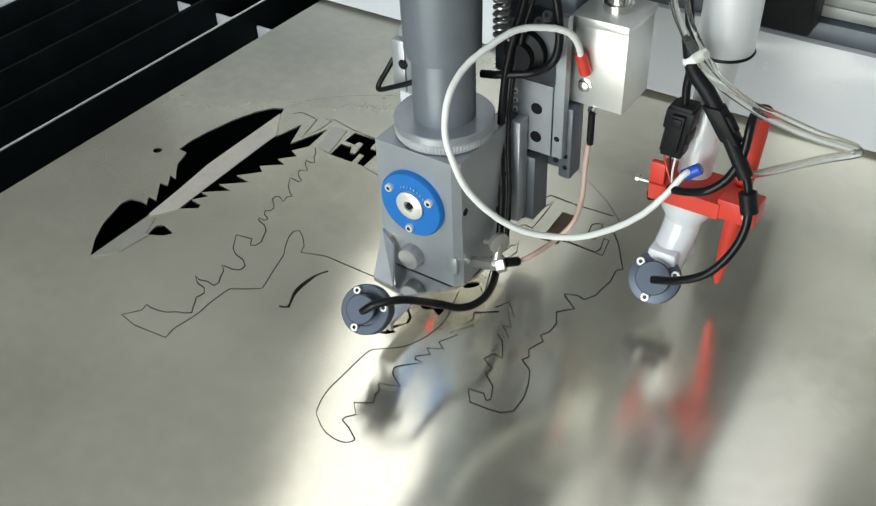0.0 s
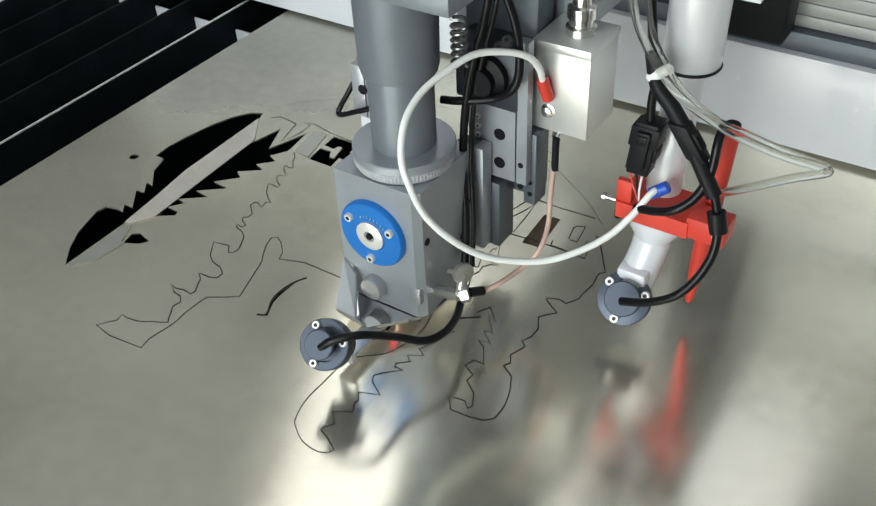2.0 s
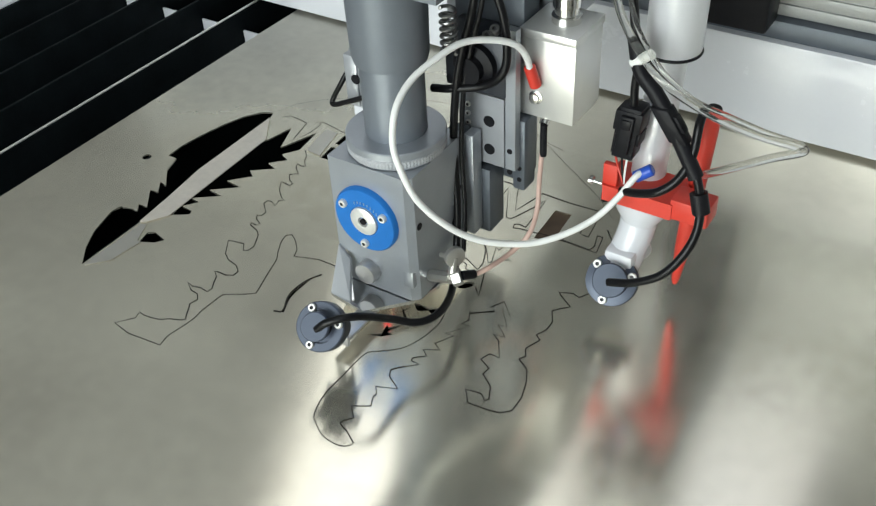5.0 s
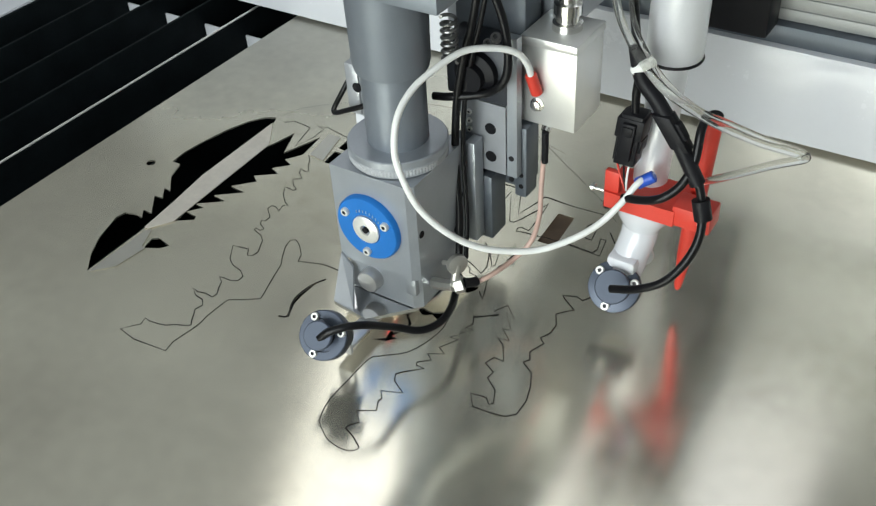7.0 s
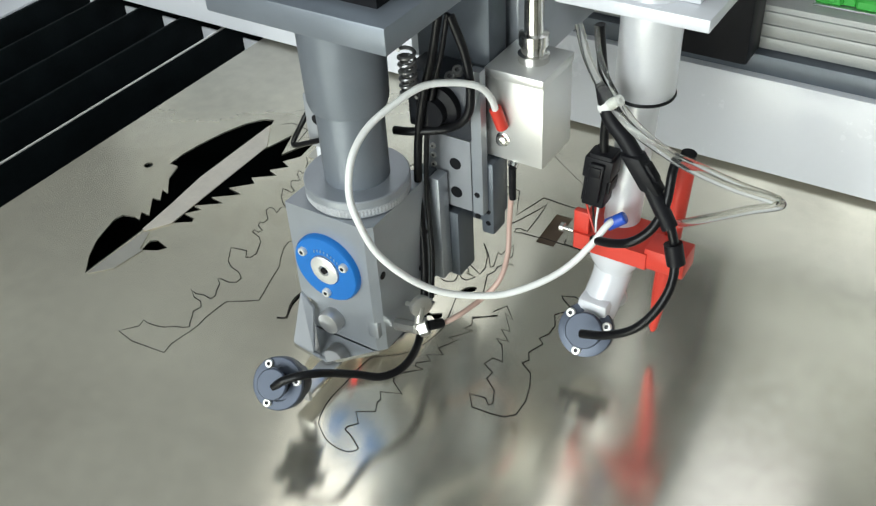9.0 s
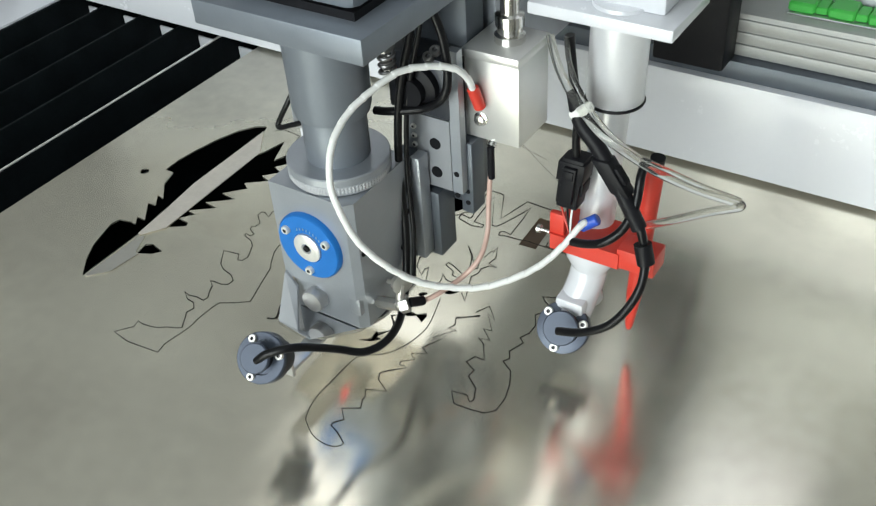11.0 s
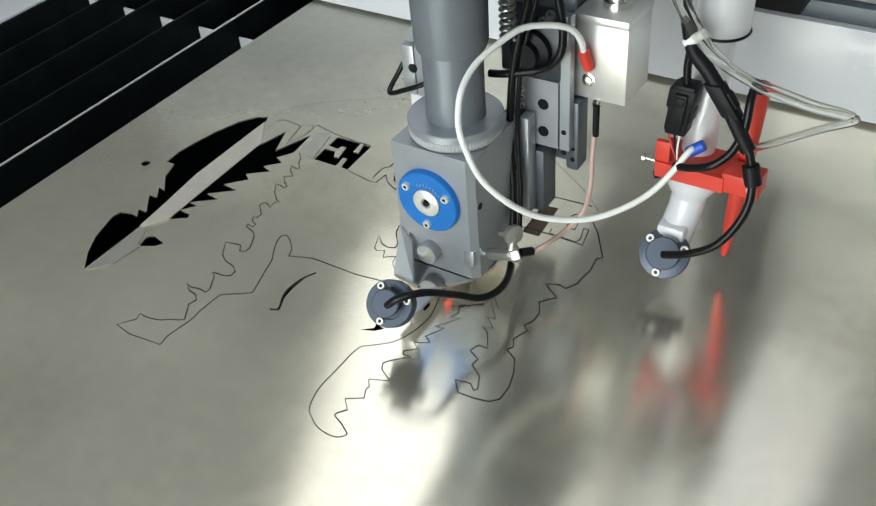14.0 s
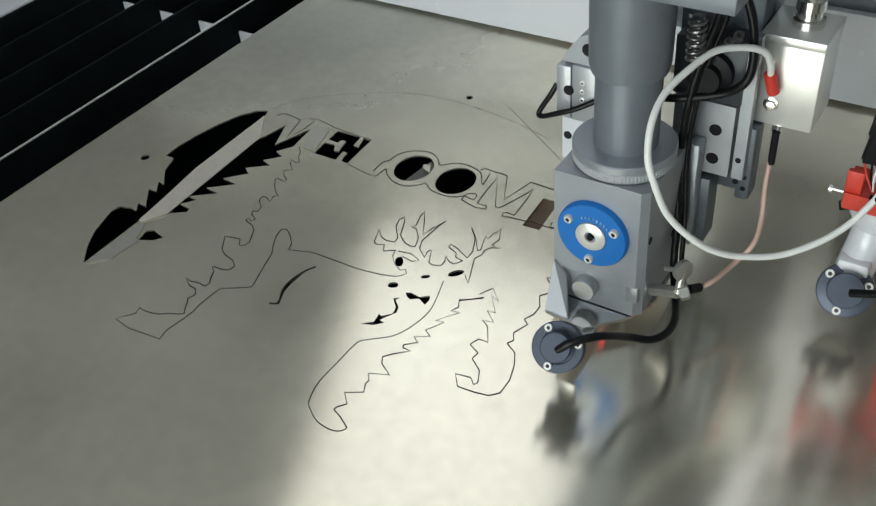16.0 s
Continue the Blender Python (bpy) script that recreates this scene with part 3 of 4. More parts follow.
def steel_sheet():
    holes = [mm(HULL), mm(KEEL), mm(FIN), mm(ARC_SLIT), mm(NOSE), mm(MOUTH), mm(E2_RECT), mm(LETTER_E)]
    holes += [ellipse(-0.316, 0.562, 0.0180, 0.0215, 0), ellipse(-0.270, 0.562, 0.0180, 0.0215, 0)]
    holes += [ellipse(-0.252, 0.442, 0.0035, 0.0065, 35, 14), ellipse(-0.202, 0.451, 0.007, 0.0035, 50, 14), ellipse(-0.222, 0.436, 0.004, 0.0022, 40, 12), ellipse(-0.240, 0.415, 0.0045, 0.0035, 30, 12)]
    holes += [ellipse(-0.567, 0.459, 0.0045, 0.0045, 0, 14), ellipse(-0.334, 0.694, 0.0035, 0.0035, 0, 12)]
    outer = [(-0.64, -0.7), (1.3, -0.7), (1.3, 1.15), (-0.64, 1.15)]
    ob = solo("steel_sheet", prism(outer, -0.0016, 0.0, holes=holes), SHEET, "bare steel sheet with a half-cut animal and lettering pattern", "metal sheet", smooth=0)
    for pts, w in ((FUR_UP, 0.68), (FUR_MID, 0.75), (FUR_LOW, 0.62), (CHEST, 0.55), (BELLY, 0.85), (LEG, 0.8), (FLANK, 0.9), (ANTLER_L, 0.8), (ANTLER_R, 0.8), (EAR, 0.5), (BROW, 0.6), (C_RING, 0.8), (C_LOW, 0.75), (M_LINE, 0.8), (M_TOP, 0.8), (W_LINE, 0.6), (L_LINE, 0.45), (E2_OUT, 0.7), (E2_IN, 0.8), (E2_MID, 0.8), (OVAL, 0.24), (OVAL_SIDE, 0.24)):
        line = mm(pts)
        if pts in (OVAL, OVAL_SIDE, CHEST, C_RING, C_LOW):
            line = [(p.x, p.y) for p in spline([(x, y, 0) for x, y in line], 6)]
        part("cut_line", ribbon(line, w / 1000, 0.00035), KERF, ob, "thin dark laser-cut line", smooth=0)
    slit = [(p.x, p.y) for p in spline([(x, y, 0) for x, y in mm(ARC_SLIT[:6])], 5)]
    part("cut_line", ribbon(slit, 0.0013, 0.00035), KERF, ob, "dark open slit", smooth=0)
    # cut pieces that have tipped in their holes and catch the light
    b = prism([(p[0], p[1]) for p in mm(STRIP)], 0.0004, 0.0012)
    part("tipped_offcut", b, STRIP_STEEL, ob, "pale tipped offcut strip", smooth=0)
    part("tipped_offcut", prism(mm(PALE), 0.0003, 0.0010), OFFCUT, ob, "pale tipped offcut shard", smooth=0)
    part("tipped_offcut", prism(mm(SHARD), 0.0003, 0.0009), OFFCUT, ob, "pale tipped offcut shard", smooth=0)
    rect = mm(E2_RECT)
    mid = (sum(p[0] for p in rect) / len(rect), sum(p[1] for p in rect) / len(rect))
    drop = prism([(mid[0] + 1.03 * (x - mid[0]), mid[1] + 1.02 * (y - mid[1])) for x, y in rect], -0.0030, -0.0020)
    part("tipped_offcut", drop, BROWN_STEEL, ob, "brown offcut sunk in its cutout", smooth=0)
    # grey piece that hangs tilted under one of the round cutouts, with a bright tongue
    rim = ellipse(-0.316, 0.562, 0.0178, 0.0212, 0, 36)
    part("tipped_offcut", prism([rim[k % 36] for k in range(-9, 8)], -0.0040, -0.0032), OFFCUT_DIM, ob, "grey tipped half disc", smooth=0)
    part("tongue", prism([(-0.2985, 0.562), (-0.3085, 0.5655), (-0.3115, 0.571), (-0.3085, 0.5725), (-0.3045, 0.5735)], -0.0010, -0.0002), SHEET, ob, smooth=0)


steel_sheet()

# ---- gantry beam ----


def gantry_beam():
    t = thing("gantry_beam", (0, 0.82, 0.05), "white gantry beam with slate rail and aluminium profile", "gantry beam")
    part("beam_body", box(-1.04, 1.45, 0.784, 0.877, 0.0045, 0.0951, 0.001), WHITE_PAINT, t)
    part("rail_base", box(-1.04, 1.45, 0.7916, 0.8724, 0.0951, 0.1125, 0.001), RAIL_GREY, t)
    b = box(-1.04, 1.45, 0.8035, 0.8724, 0.1125, 0.152, 0.001)
    for z, h in ((0.1190, 0.0052), (0.1310, 0.0046), (0.1425, 0.0046)):
        box(-1.04, 1.45, 0.8012, 0.8045, z - h, z + h, 0.0006, b)
    part("aluminium_profile", b, PROFILE, t)
    part("rear_cover", box(-1.04, 1.45, 0.8485, 0.872, 0.1525, 0.245, 0.002), WHITE_PAINT, t, "white sheet-metal cover behind the rail")
    # unseen panel, added to give the sheet its grey reflected band
    part("reflection_panel", box(-1.04, 1.45, 0.8500, 0.8720, 0.2455, 0.438, 0.002), PANEL_GREY, t, "unseen grey panel above the cover, mirrored in the sheet")
    chain = part("cable_chain", box(-0.043, 1.45, 0.8182, 0.8464, 0.1522, 0.1538, 0.0004), SILVER, t, "green plastic cable chain")
    for k in range(45):
        x = -0.043 + k * 0.0325
        b = box(x, x + 0.0225, 0.8192, 0.8442, 0.1540, 0.1632, 0.002, segs=1)
        box(x + 0.0222, x + 0.0320, 0.8222, 0.8412, 0.1545, 0.1612, 0.001, b, segs=1)
        part("link", b, GREEN, chain)
    for x in (-1.05, 1.45):
        part("end_block", box(x - 0.04, x + 0.04, 0.795, 0.872, 0.004, 0.0946, 0.003), WHITE_PAINT, t)
    return t


BEAM = gantry_beam()


# ---- laser head ----
def laser_head():
    t = thing("laser_head", (-0.184, 0.44, 0.0), "grey metal laser cutting head with a blue round cap", "laser head")
    cx, cy = -0.1845, 0.441
    # round column, collar and block
    part("column", lathe((cx + 0.0015, cy, 0.14), (0, 0, 1), [(0.0222, 0), (0.0226, 0.1), (0.0215, 0.101)], 56), GREY_ANOD, t)
    collar = part("collar", lathe((cx + 0.001, cy, 0.1305), (0, 0, 1), [(0.020, 0), (0.0350, 0.0002), (0.0354, 0.0010), (0.0354, 0.0068), (0.0350, 0.0072), (0.0350, 0.0077), (0.0362, 0.0080), (0.0362, 0.0128), (0.0354, 0.0136), (0.0150, 0.0136)], 72), GREY_SIDE, t)
    b = bmesh.new()
    n, rings = 180, []
    for j in range(6):
        h = 0.0008 + j * 0.00125
        ring = []
        for k in range(n):
            a = 2 * math.pi * (k + 0.5 * (j % 2)) / n
            rr = 0.0352 if j in (0, 5) else 0.0358 + (0.0003 if k % 2 else -0.0001)
            ring.append(b.verts.new((cx + 0.001 + rr * math.cos(a), cy + rr * math.sin(a), 0.1305 + h)))
        rings.append(ring)
    for p, q in zip(rings, rings[1:]):
        for k in range(n):
            b.faces.new((p[k], p[(k + 1) % n], q[(k + 1) % n], q[k]))
    part("knurl", b, KNURL, collar, "bright diamond-knurled band", smooth=0)
    x0, x1, y0, y1 = -0.2195, -0.1500, 0.405, 0.477
    c = 0.005
    outline = [(x0, y0), (x1 - c, y0), (x1, y0 + c), (x1, y1), (x0, y1)]
    bm = prism(outline, 0.046, 0.130)
    bmesh.ops.bevel(bm, geom=[e for e in bm.edges if e.calc_length() > 0.005 and abs(e.verts[0].co.z - e.verts[1].co.z) < 1e-5 and len({f.normal.z > 0.9 for f in e.link_faces}) > 1], offset=0.0012, segments=2, affect="EDGES")
    part("block", bm, GREY_SIDE, t)
    # blue cap with hub and three screws
    o, ax = Vector((-0.1882, 0.405, 0.086)), (0, -1, 0)
    disc = part("blue_cap", lathe(o, ax, [(0.0268, -0.002), (0.0268, 0.0035), (0.0256, 0.005), (0.0122, 0.005), (0.0118, 0.004)], 56), BLUE, t, "blue anodised round cap with scale marks")
    part("hub", lathe(o, ax, [(0.0115, 0.003), (0.0115, 0.0062), (0.0105, 0.007), (0.0042, 0.007), (0.003, 0.0035)], 36), HUB, disc, "plated hub with a centre hole")
    # black plug in place of the hole's shaded inside
    part("hub_hole", lathe(o, ax, [(0.0025, 0.0036), (0.0025, 0.0072)], 16), BLACK_PLASTIC, disc)
    for a in (148, 28, 268):
        p = o + Vector((0.0200 * math.cos(radians(a)), -0.005, 0.0200 * math.sin(radians(a))))
        socket_screw(p, ax, 0.0033, 0.003, disc)
    b = bmesh.new()
    for k in range(9):
        a = radians(30 + k * 11)
        p = o + Vector((0.0155 * math.cos(a), -0.0052, 0.0155 * math.sin(a)))
        box(p.x - 0.0003, p.x + 0.0003, p.y - 0.0002, p.y + 0.0002, p.z - 0.001, p.z + 0.001, 0, b)
    part("scale_marks", b, SILVER, disc, "fine pale scale marks")
    # lower housing, clamp screw, polished base plate, nozzle
    b = prism([(-0.214, 0.4075), (-0.157, 0.4075), (-0.1515, 0.413), (-0.1515, 0.474), (-0.214, 0.474)], 0.0165, 0.046)
    box(-0.1625, -0.1535, 0.4065, 0.413, 0.030, 0.046, 0.001, b)
    part("lower_housing", b, GREY_SIDE, t)
    part("clamp_screw", lathe((-0.1930, 0.4078, 0.0335), (0, -1, 0), [(0.0092, 0), (0.0092, 0.008), (0.0085, 0.009)], 30), SILVER, t, "round clamp screw head")
    plate = [(-0.222, 0.405), (-0.2165, 0.3850), (-0.1835, 0.3805), (-0.157, 0.409), (-0.150, 0.43), (-0.150, 0.474), (-0.222, 0.474)]
    part("base_plate", prism(plate, 0.0125, 0.0155), POLISHED, t, "polished stainless base plate", smooth=0)
    b = bmesh.new()
    front = [(-0.2185, 0.403, 0.050), (-0.2175, 0.386, 0.0155), (-0.1975, 0.384, 0.0157), (-0.2080, 0.402, 0.040)]
    lo, hi = [b.verts.new((x, y, z)) for x, y, z in front], [b.verts.new((x, y + 0.002, z)) for x, y, z in front]
    b.faces.new(lo), b.faces.new(hi[::-1])
    for k in range(4):
        b.faces.new((lo[k], hi[k], hi[(k + 1) % 4], lo[(k + 1) % 4]))
    part("gusset", b, BRACKET, t, "bright triangular gusset", smooth=0)
    part("nozzle", lathe((cx, cy - 0.02, 0.0125), (0, 0, -1), [(0.017, 0), (0.016, 0.003), (0.006, 0.009), (0.003, 0.011)], 30), PLATED, t)
    # added stub, hidden by the plate; only its red reflection is meant to show
    part("red_glow_stub", lathe((-0.178, 0.401, 0.0124), (0.05, -0.25, -1), [(0.0030, 0), (0.0030, 0.0025), (0.0022, 0.0042), (0.0010, 0.0050)], 20), RED_GLOW, t, "added glowing red stub for the red streak on the sheet")
    # round sensor on its bracket
    so, sax = Vector((-0.1765, 0.3265, 0.0470)), Vector((0.13, -0.50, 0.46)).normalized()
    sensor = part("sensor", lathe(so, sax, [(0.0125, -0.026), (0.0125, -0.008), (0.0178, -0.0075), (0.0178, -0.001), (0.0168, 0.0)], 40), DARK_GREY, t, "dark round sensor on a bracket")
    rot = frame_of(sax)
    part("flange", lathe(so, sax, [(0.0178, 0.0002), (0.0178, 0.002), (0.0171, 0.0027), (0.0118, 0.0027), (0.0114, 0.0006)], 40), SLATE, sensor)
    part("barrel", lathe(so, sax, [(0.0082, 0.0004), (0.0082, 0.0105)], 40), BLACK_PLASTIC, sensor)
    part("sensor_cover", lathe(so, sax, [(0.0104, 0.0098), (0.0104, 0.0120), (0.0097, 0.0127)], 40), SLATE, sensor, "slate-grey round cover")
    for a in (122, 16, 252):
        p = so + rot @ Vector((0.0142 * math.cos(radians(a)), 0.0142 * math.sin(radians(a)), 0.002))
        socket_screw(p, sax, 0.0029, 0.003, sensor)
    b = box(-0.191, -0.177, 0.350, 0.400, 0.0090, 0.0120, 0.0008)
    box(-0.189, -0.174, 0.3485, 0.3515, 0.0090, 0.0340, 0.0008, b)
    part("sensor_arm", b, SILVER, t, "bright sensor bracket")
    part("sensor_cable", hose(SENSOR_CABLE, 0.0029), BLACK_RUBBER, t, "black sensor cable")
    part("cable", hose([(x + 0.0042, y + 0.004, z) for x, y, z in SENSOR_CABLE[8:]], 0.0019), BLACK_RUBBER, t)
    part("cable", hose(BACK_CABLE, 0.003), BLACK_RUBBER, t)
    part("cable_loop", hose(REAR_LOOP, 0.0021), BLACK_RUBBER, t)
    # vertical slide and mounting plates
    b = prism([(-0.162, 0.492), (-0.1245, 0.492), (-0.1245, 0.512), (-0.162, 0.512)], 0.098, 0.156)
    slide = part("slide_block", b, BRACKET, t, "bright machined slide block with slots", smooth=0)
    # slots and recess are raised dark pieces that paint in the shade of openings
    for z in (0.135, 0.111):
        part("slot", lathe((-0.1370, 0.4925, z), (0, -1, 0), [(0.0046, 0), (0.0046, 0.0008)], 18), BLACK_PLASTIC, slide)
    part("recess", box(-0.1615, -0.1475, 0.4905, 0.4925, 0.0985, 0.1105, 0.0005), DARK_GREY, slide)
    for k in range(4):
        socket_screw(Vector((-0.1545, 0.492, 0.145 - k * 0.0075)), (0, -1, 0), 0.0022, 0.0015, slide)
    part("rear_plate", prism([(-0.1205, 0.487), (-0.1125, 0.487), (-0.1125, 0.494), (-0.1205, 0.494)], 0.102, 0.214), GREY_SIDE, t, smooth=0)
    part("front_rail", box(-0.1655, -0.1508, 0.478, 0.490, 0.036, 0.128, 0.001), RAIL_GREY, t, "dark slate slide rail")
    part("rail_edge", box(-0.1506, -0.1425, 0.4775, 0.490, 0.038, 0.128, 0.001), GREY_SIDE, t)
    part("rail_back", box(-0.1660, -0.1360, 0.4902, 0.5118, 0.034, 0.0925, 0.001), RAIL_GREY, t)
    for z in (0.112, 0.075, 0.045):
        socket_screw(Vector((-0.1565, 0.478, z)), (0, -1, 0), 0.0036, 0.001, t, SILVER)
    # solid black discs here paint the shade inside the bores
    for z in (0.118, 0.100):
        part("bore", lathe((-0.1170, 0.4871, z), (0, -1, 0), [(0.0022, -0.0002), (0.0022, 0.0004)], 14), BLACK_PLASTIC, t)
    part("guide_bracket", box(-0.1190, -0.1085, 0.4945, 0.512, 0.0800, 0.1410, 0.002), RAIL_GREY, t, "slate guide bracket with bores")
    for z in (0.100, 0.090):
        part("bore", lathe((-0.1130, 0.4947, z), (0, -1, 0), [(0.0020, 0), (0.0020, 0.0005)], 14), BLACK_PLASTIC, t)
    for x, z in ((-0.1335, 0.206), (-0.1275, 0.212)):
        socket_screw(Vector((x, 0.486, z)), (0.2, -0.6, 0.7), 0.0036, 0.004, t, SPRING)
    part("back_plate", box(-0.176, -0.1195, 0.512, 0.535, 0.0746, 0.29, 0.0015), RAIL_GREY, t)
    part("motor_bracket", box(-0.17, -0.118, 0.487, 0.512, 0.160, 0.205, 0.002), DARK_GREY, t)
    part("motor", lathe((-0.143, 0.487, 0.183), (0, -1, 0), [(0.016, 0), (0.016, 0.006), (0.010, 0.008), (0.010, 0.014)], 32), BLACK_PLASTIC, t)
    turns = [(-0.1455 + 0.0050 * math.cos(a), 0.456 + 0.0050 * math.sin(a), 0.205 + a * 0.00078) for a in (k * 0.5 for k in range(84))]
    part("spring", hose(turns, 0.0013, 8, smooth_path=False), SPRING, t, "plated coil spring")
    # machined bracket on the far side: split clamp block, rounded ear above, foot below
    bk = part("side_bracket", box(-0.2535, -0.2420, 0.475, 0.500, 0.1256, 0.1686, 0.001), BRACKET, t, "bright machined clamp bracket")
    part("clamp_half", box(-0.2414, -0.2160, 0.4755, 0.500, 0.1250, 0.1706, 0.001), BRACKET, bk)
    ear = [(-0.2500, 0.1708), (-0.2480, 0.1770), (-0.2430, 0.1850), (-0.2370, 0.1925), (-0.2300, 0.1960), (-0.2140, 0.1960), (-0.2140, 0.1708)]
    b = prism(ear, -0.500, -0.4785)
    bmesh.ops.transform(b, matrix=Matrix(((1, 0, 0, 0), (0, 0, -1, 0), (0, 1, 0, 0), (0, 0, 0, 1))), verts=b.verts)
    part("bracket_ear", b, GREY_SIDE, bk, "rounded grey ear")
    part("bracket_foot", box(-0.2495, -0.2160, 0.4765, 0.496, 0.088, 0.1248, 0.001), WHITE_PAINT, bk, "pale foot plate")
    # black discs for the dark inside of the bracket's bores
    for x, z, r in ((-0.2435, 0.1496, 0.0040), (-0.2300, 0.1835, 0.0050), (-0.2445, 0.1096, 0.0034)):
        y = 0.4785 if z > 0.17 else 0.475 if z > 0.12 else 0.4765
        part("bore", lathe((x, y + 0.001, z), (0, -1, 0), [(r, 0), (r, 0.0013), (r * 0.7, 0.0013), (r * 0.6, 0.0012)], 20), BLACK_PLASTIC, bk)
    for z in (0.158, 0.151, 0.144):
        socket_screw(Vector((-0.2325, 0.4755, z)), (0, -1, 0), 0.0021, 0.0012, bk)
    # small bolt on the flank and a threaded bore beside the front face
    bolt = part("flank_bolt", lathe((-0.2193, 0.440, 0.066), (-1, 0, 0), [(0.0085, 0), (0.0085, 0.0045), (0.0076, 0.0055), (0.0050, 0.0055), (0.0050, 0.0095), (0.0044, 0.0100)], 28), SILVER, t, "bright bolt on the block's flank")
    part("bolt_ring", lathe((-0.2238, 0.440, 0.066), (-1, 0, 0), [(0.0090, 0), (0.0090, 0.0022)], 28), BLACK_PLASTIC, bolt)
    # shade of each bore is put in as a black disc
    for y, z in ((0.4145, 0.0855), (0.4680, 0.0855), (0.4600, 0.0600)):
        part("threaded_bore", lathe((-0.1505, y, z), (1, 0, 0), [(0.0030, 0), (0.0030, 0.0008), (0.0024, 0.0010), (0.0022, 0.0006)], 18), BLACK_PLASTIC, t)
    # amplifier box with its plug and earth lug
    bx = part("amplifier_box", box(-0.1175, -0.0755, 0.503, 0.545, 0.1425, 0.2085, 0.0008), BRUSHED, t, "brushed metal amplifier box")
    part("lid", box(-0.1180, -0.0750, 0.5015, 0.5465, 0.2035, 0.2100, 0.0008), BRUSHED, bx)
    part("plug", lathe((-0.094, 0.525, 0.210), (0, 0, 1), [(0.0105, 0), (0.0105, 0.005), (0.0085, 0.006), (0.0085, 0.011), (0.0098, 0.0115), (0.0098, 0.019), (0.0065, 0.020), (0.0060, 0.075)], 28), PLATED, bx, "plated coaxial plug")
    lug = WHITE_WIRE[0]
    part("earth_lug", rod((lug[0] - 0.001, lug[1] - 0.001, lug[2] + 0.006), (lug[0] + 0.003, 0.4995, lug[2] - 0.011), 0.0042, 16, chamfer=0.001), RED, bx, "red insulated crimp lug")
    part("lug_eye", lathe((-0.1045, 0.503, 0.1590), (0, -1, 0), [(0.0052, 0), (0.0052, 0.0015), (0.0036, 0.002), (0.0036, 0.0045), (0.0018, 0.005)], 20), PLATED, bx)
    part("hose_tip", rod(PINK_TIP[0], PINK_TIP[1], 0.0026, chamfer=0.0005), BLACK_PLASTIC, bx)
    part("hose_nut", rod((-0.098, 0.509, 0.143), PINK_TIP[0], 0.0036), PLATED, bx)
    part("pink_hose", hose(PINK_TUBE, 0.0019), PINK, t, "thin pink air hose")
    # elbow fitting beside the block
    f = part("elbow_fitting", rod(FITTING[0], FITTING[1], 0.0046, 8), FITTING_METAL, t, "plated elbow air fitting")
    part("nut", rod(FITTING[1], FITTING[2], 0.0068, 6, chamfer=0.0008), FITTING_METAL, f)
    part("collet", rod(FITTING[2], FITTING[3], 0.0036, 14), BLACK_PLASTIC, f)
    part("thumb_wheel", lathe(FITTING[4], (0.85, -0.45, 0.1), [(0.0076, -0.0024), (0.0080, -0.0012), (0.0080, 0.0018), (0.006, 0.0028)], 24), FITTING_METAL, f)
    part("stem", rod(FITTING[5], FITTING[4], 0.0018), FITTING_METAL, f)
    part("riser", rod(FITTING[1], FITTING[4], 0.0034, 10), FITTING_METAL, f)
    return t


HEAD = laser_head()


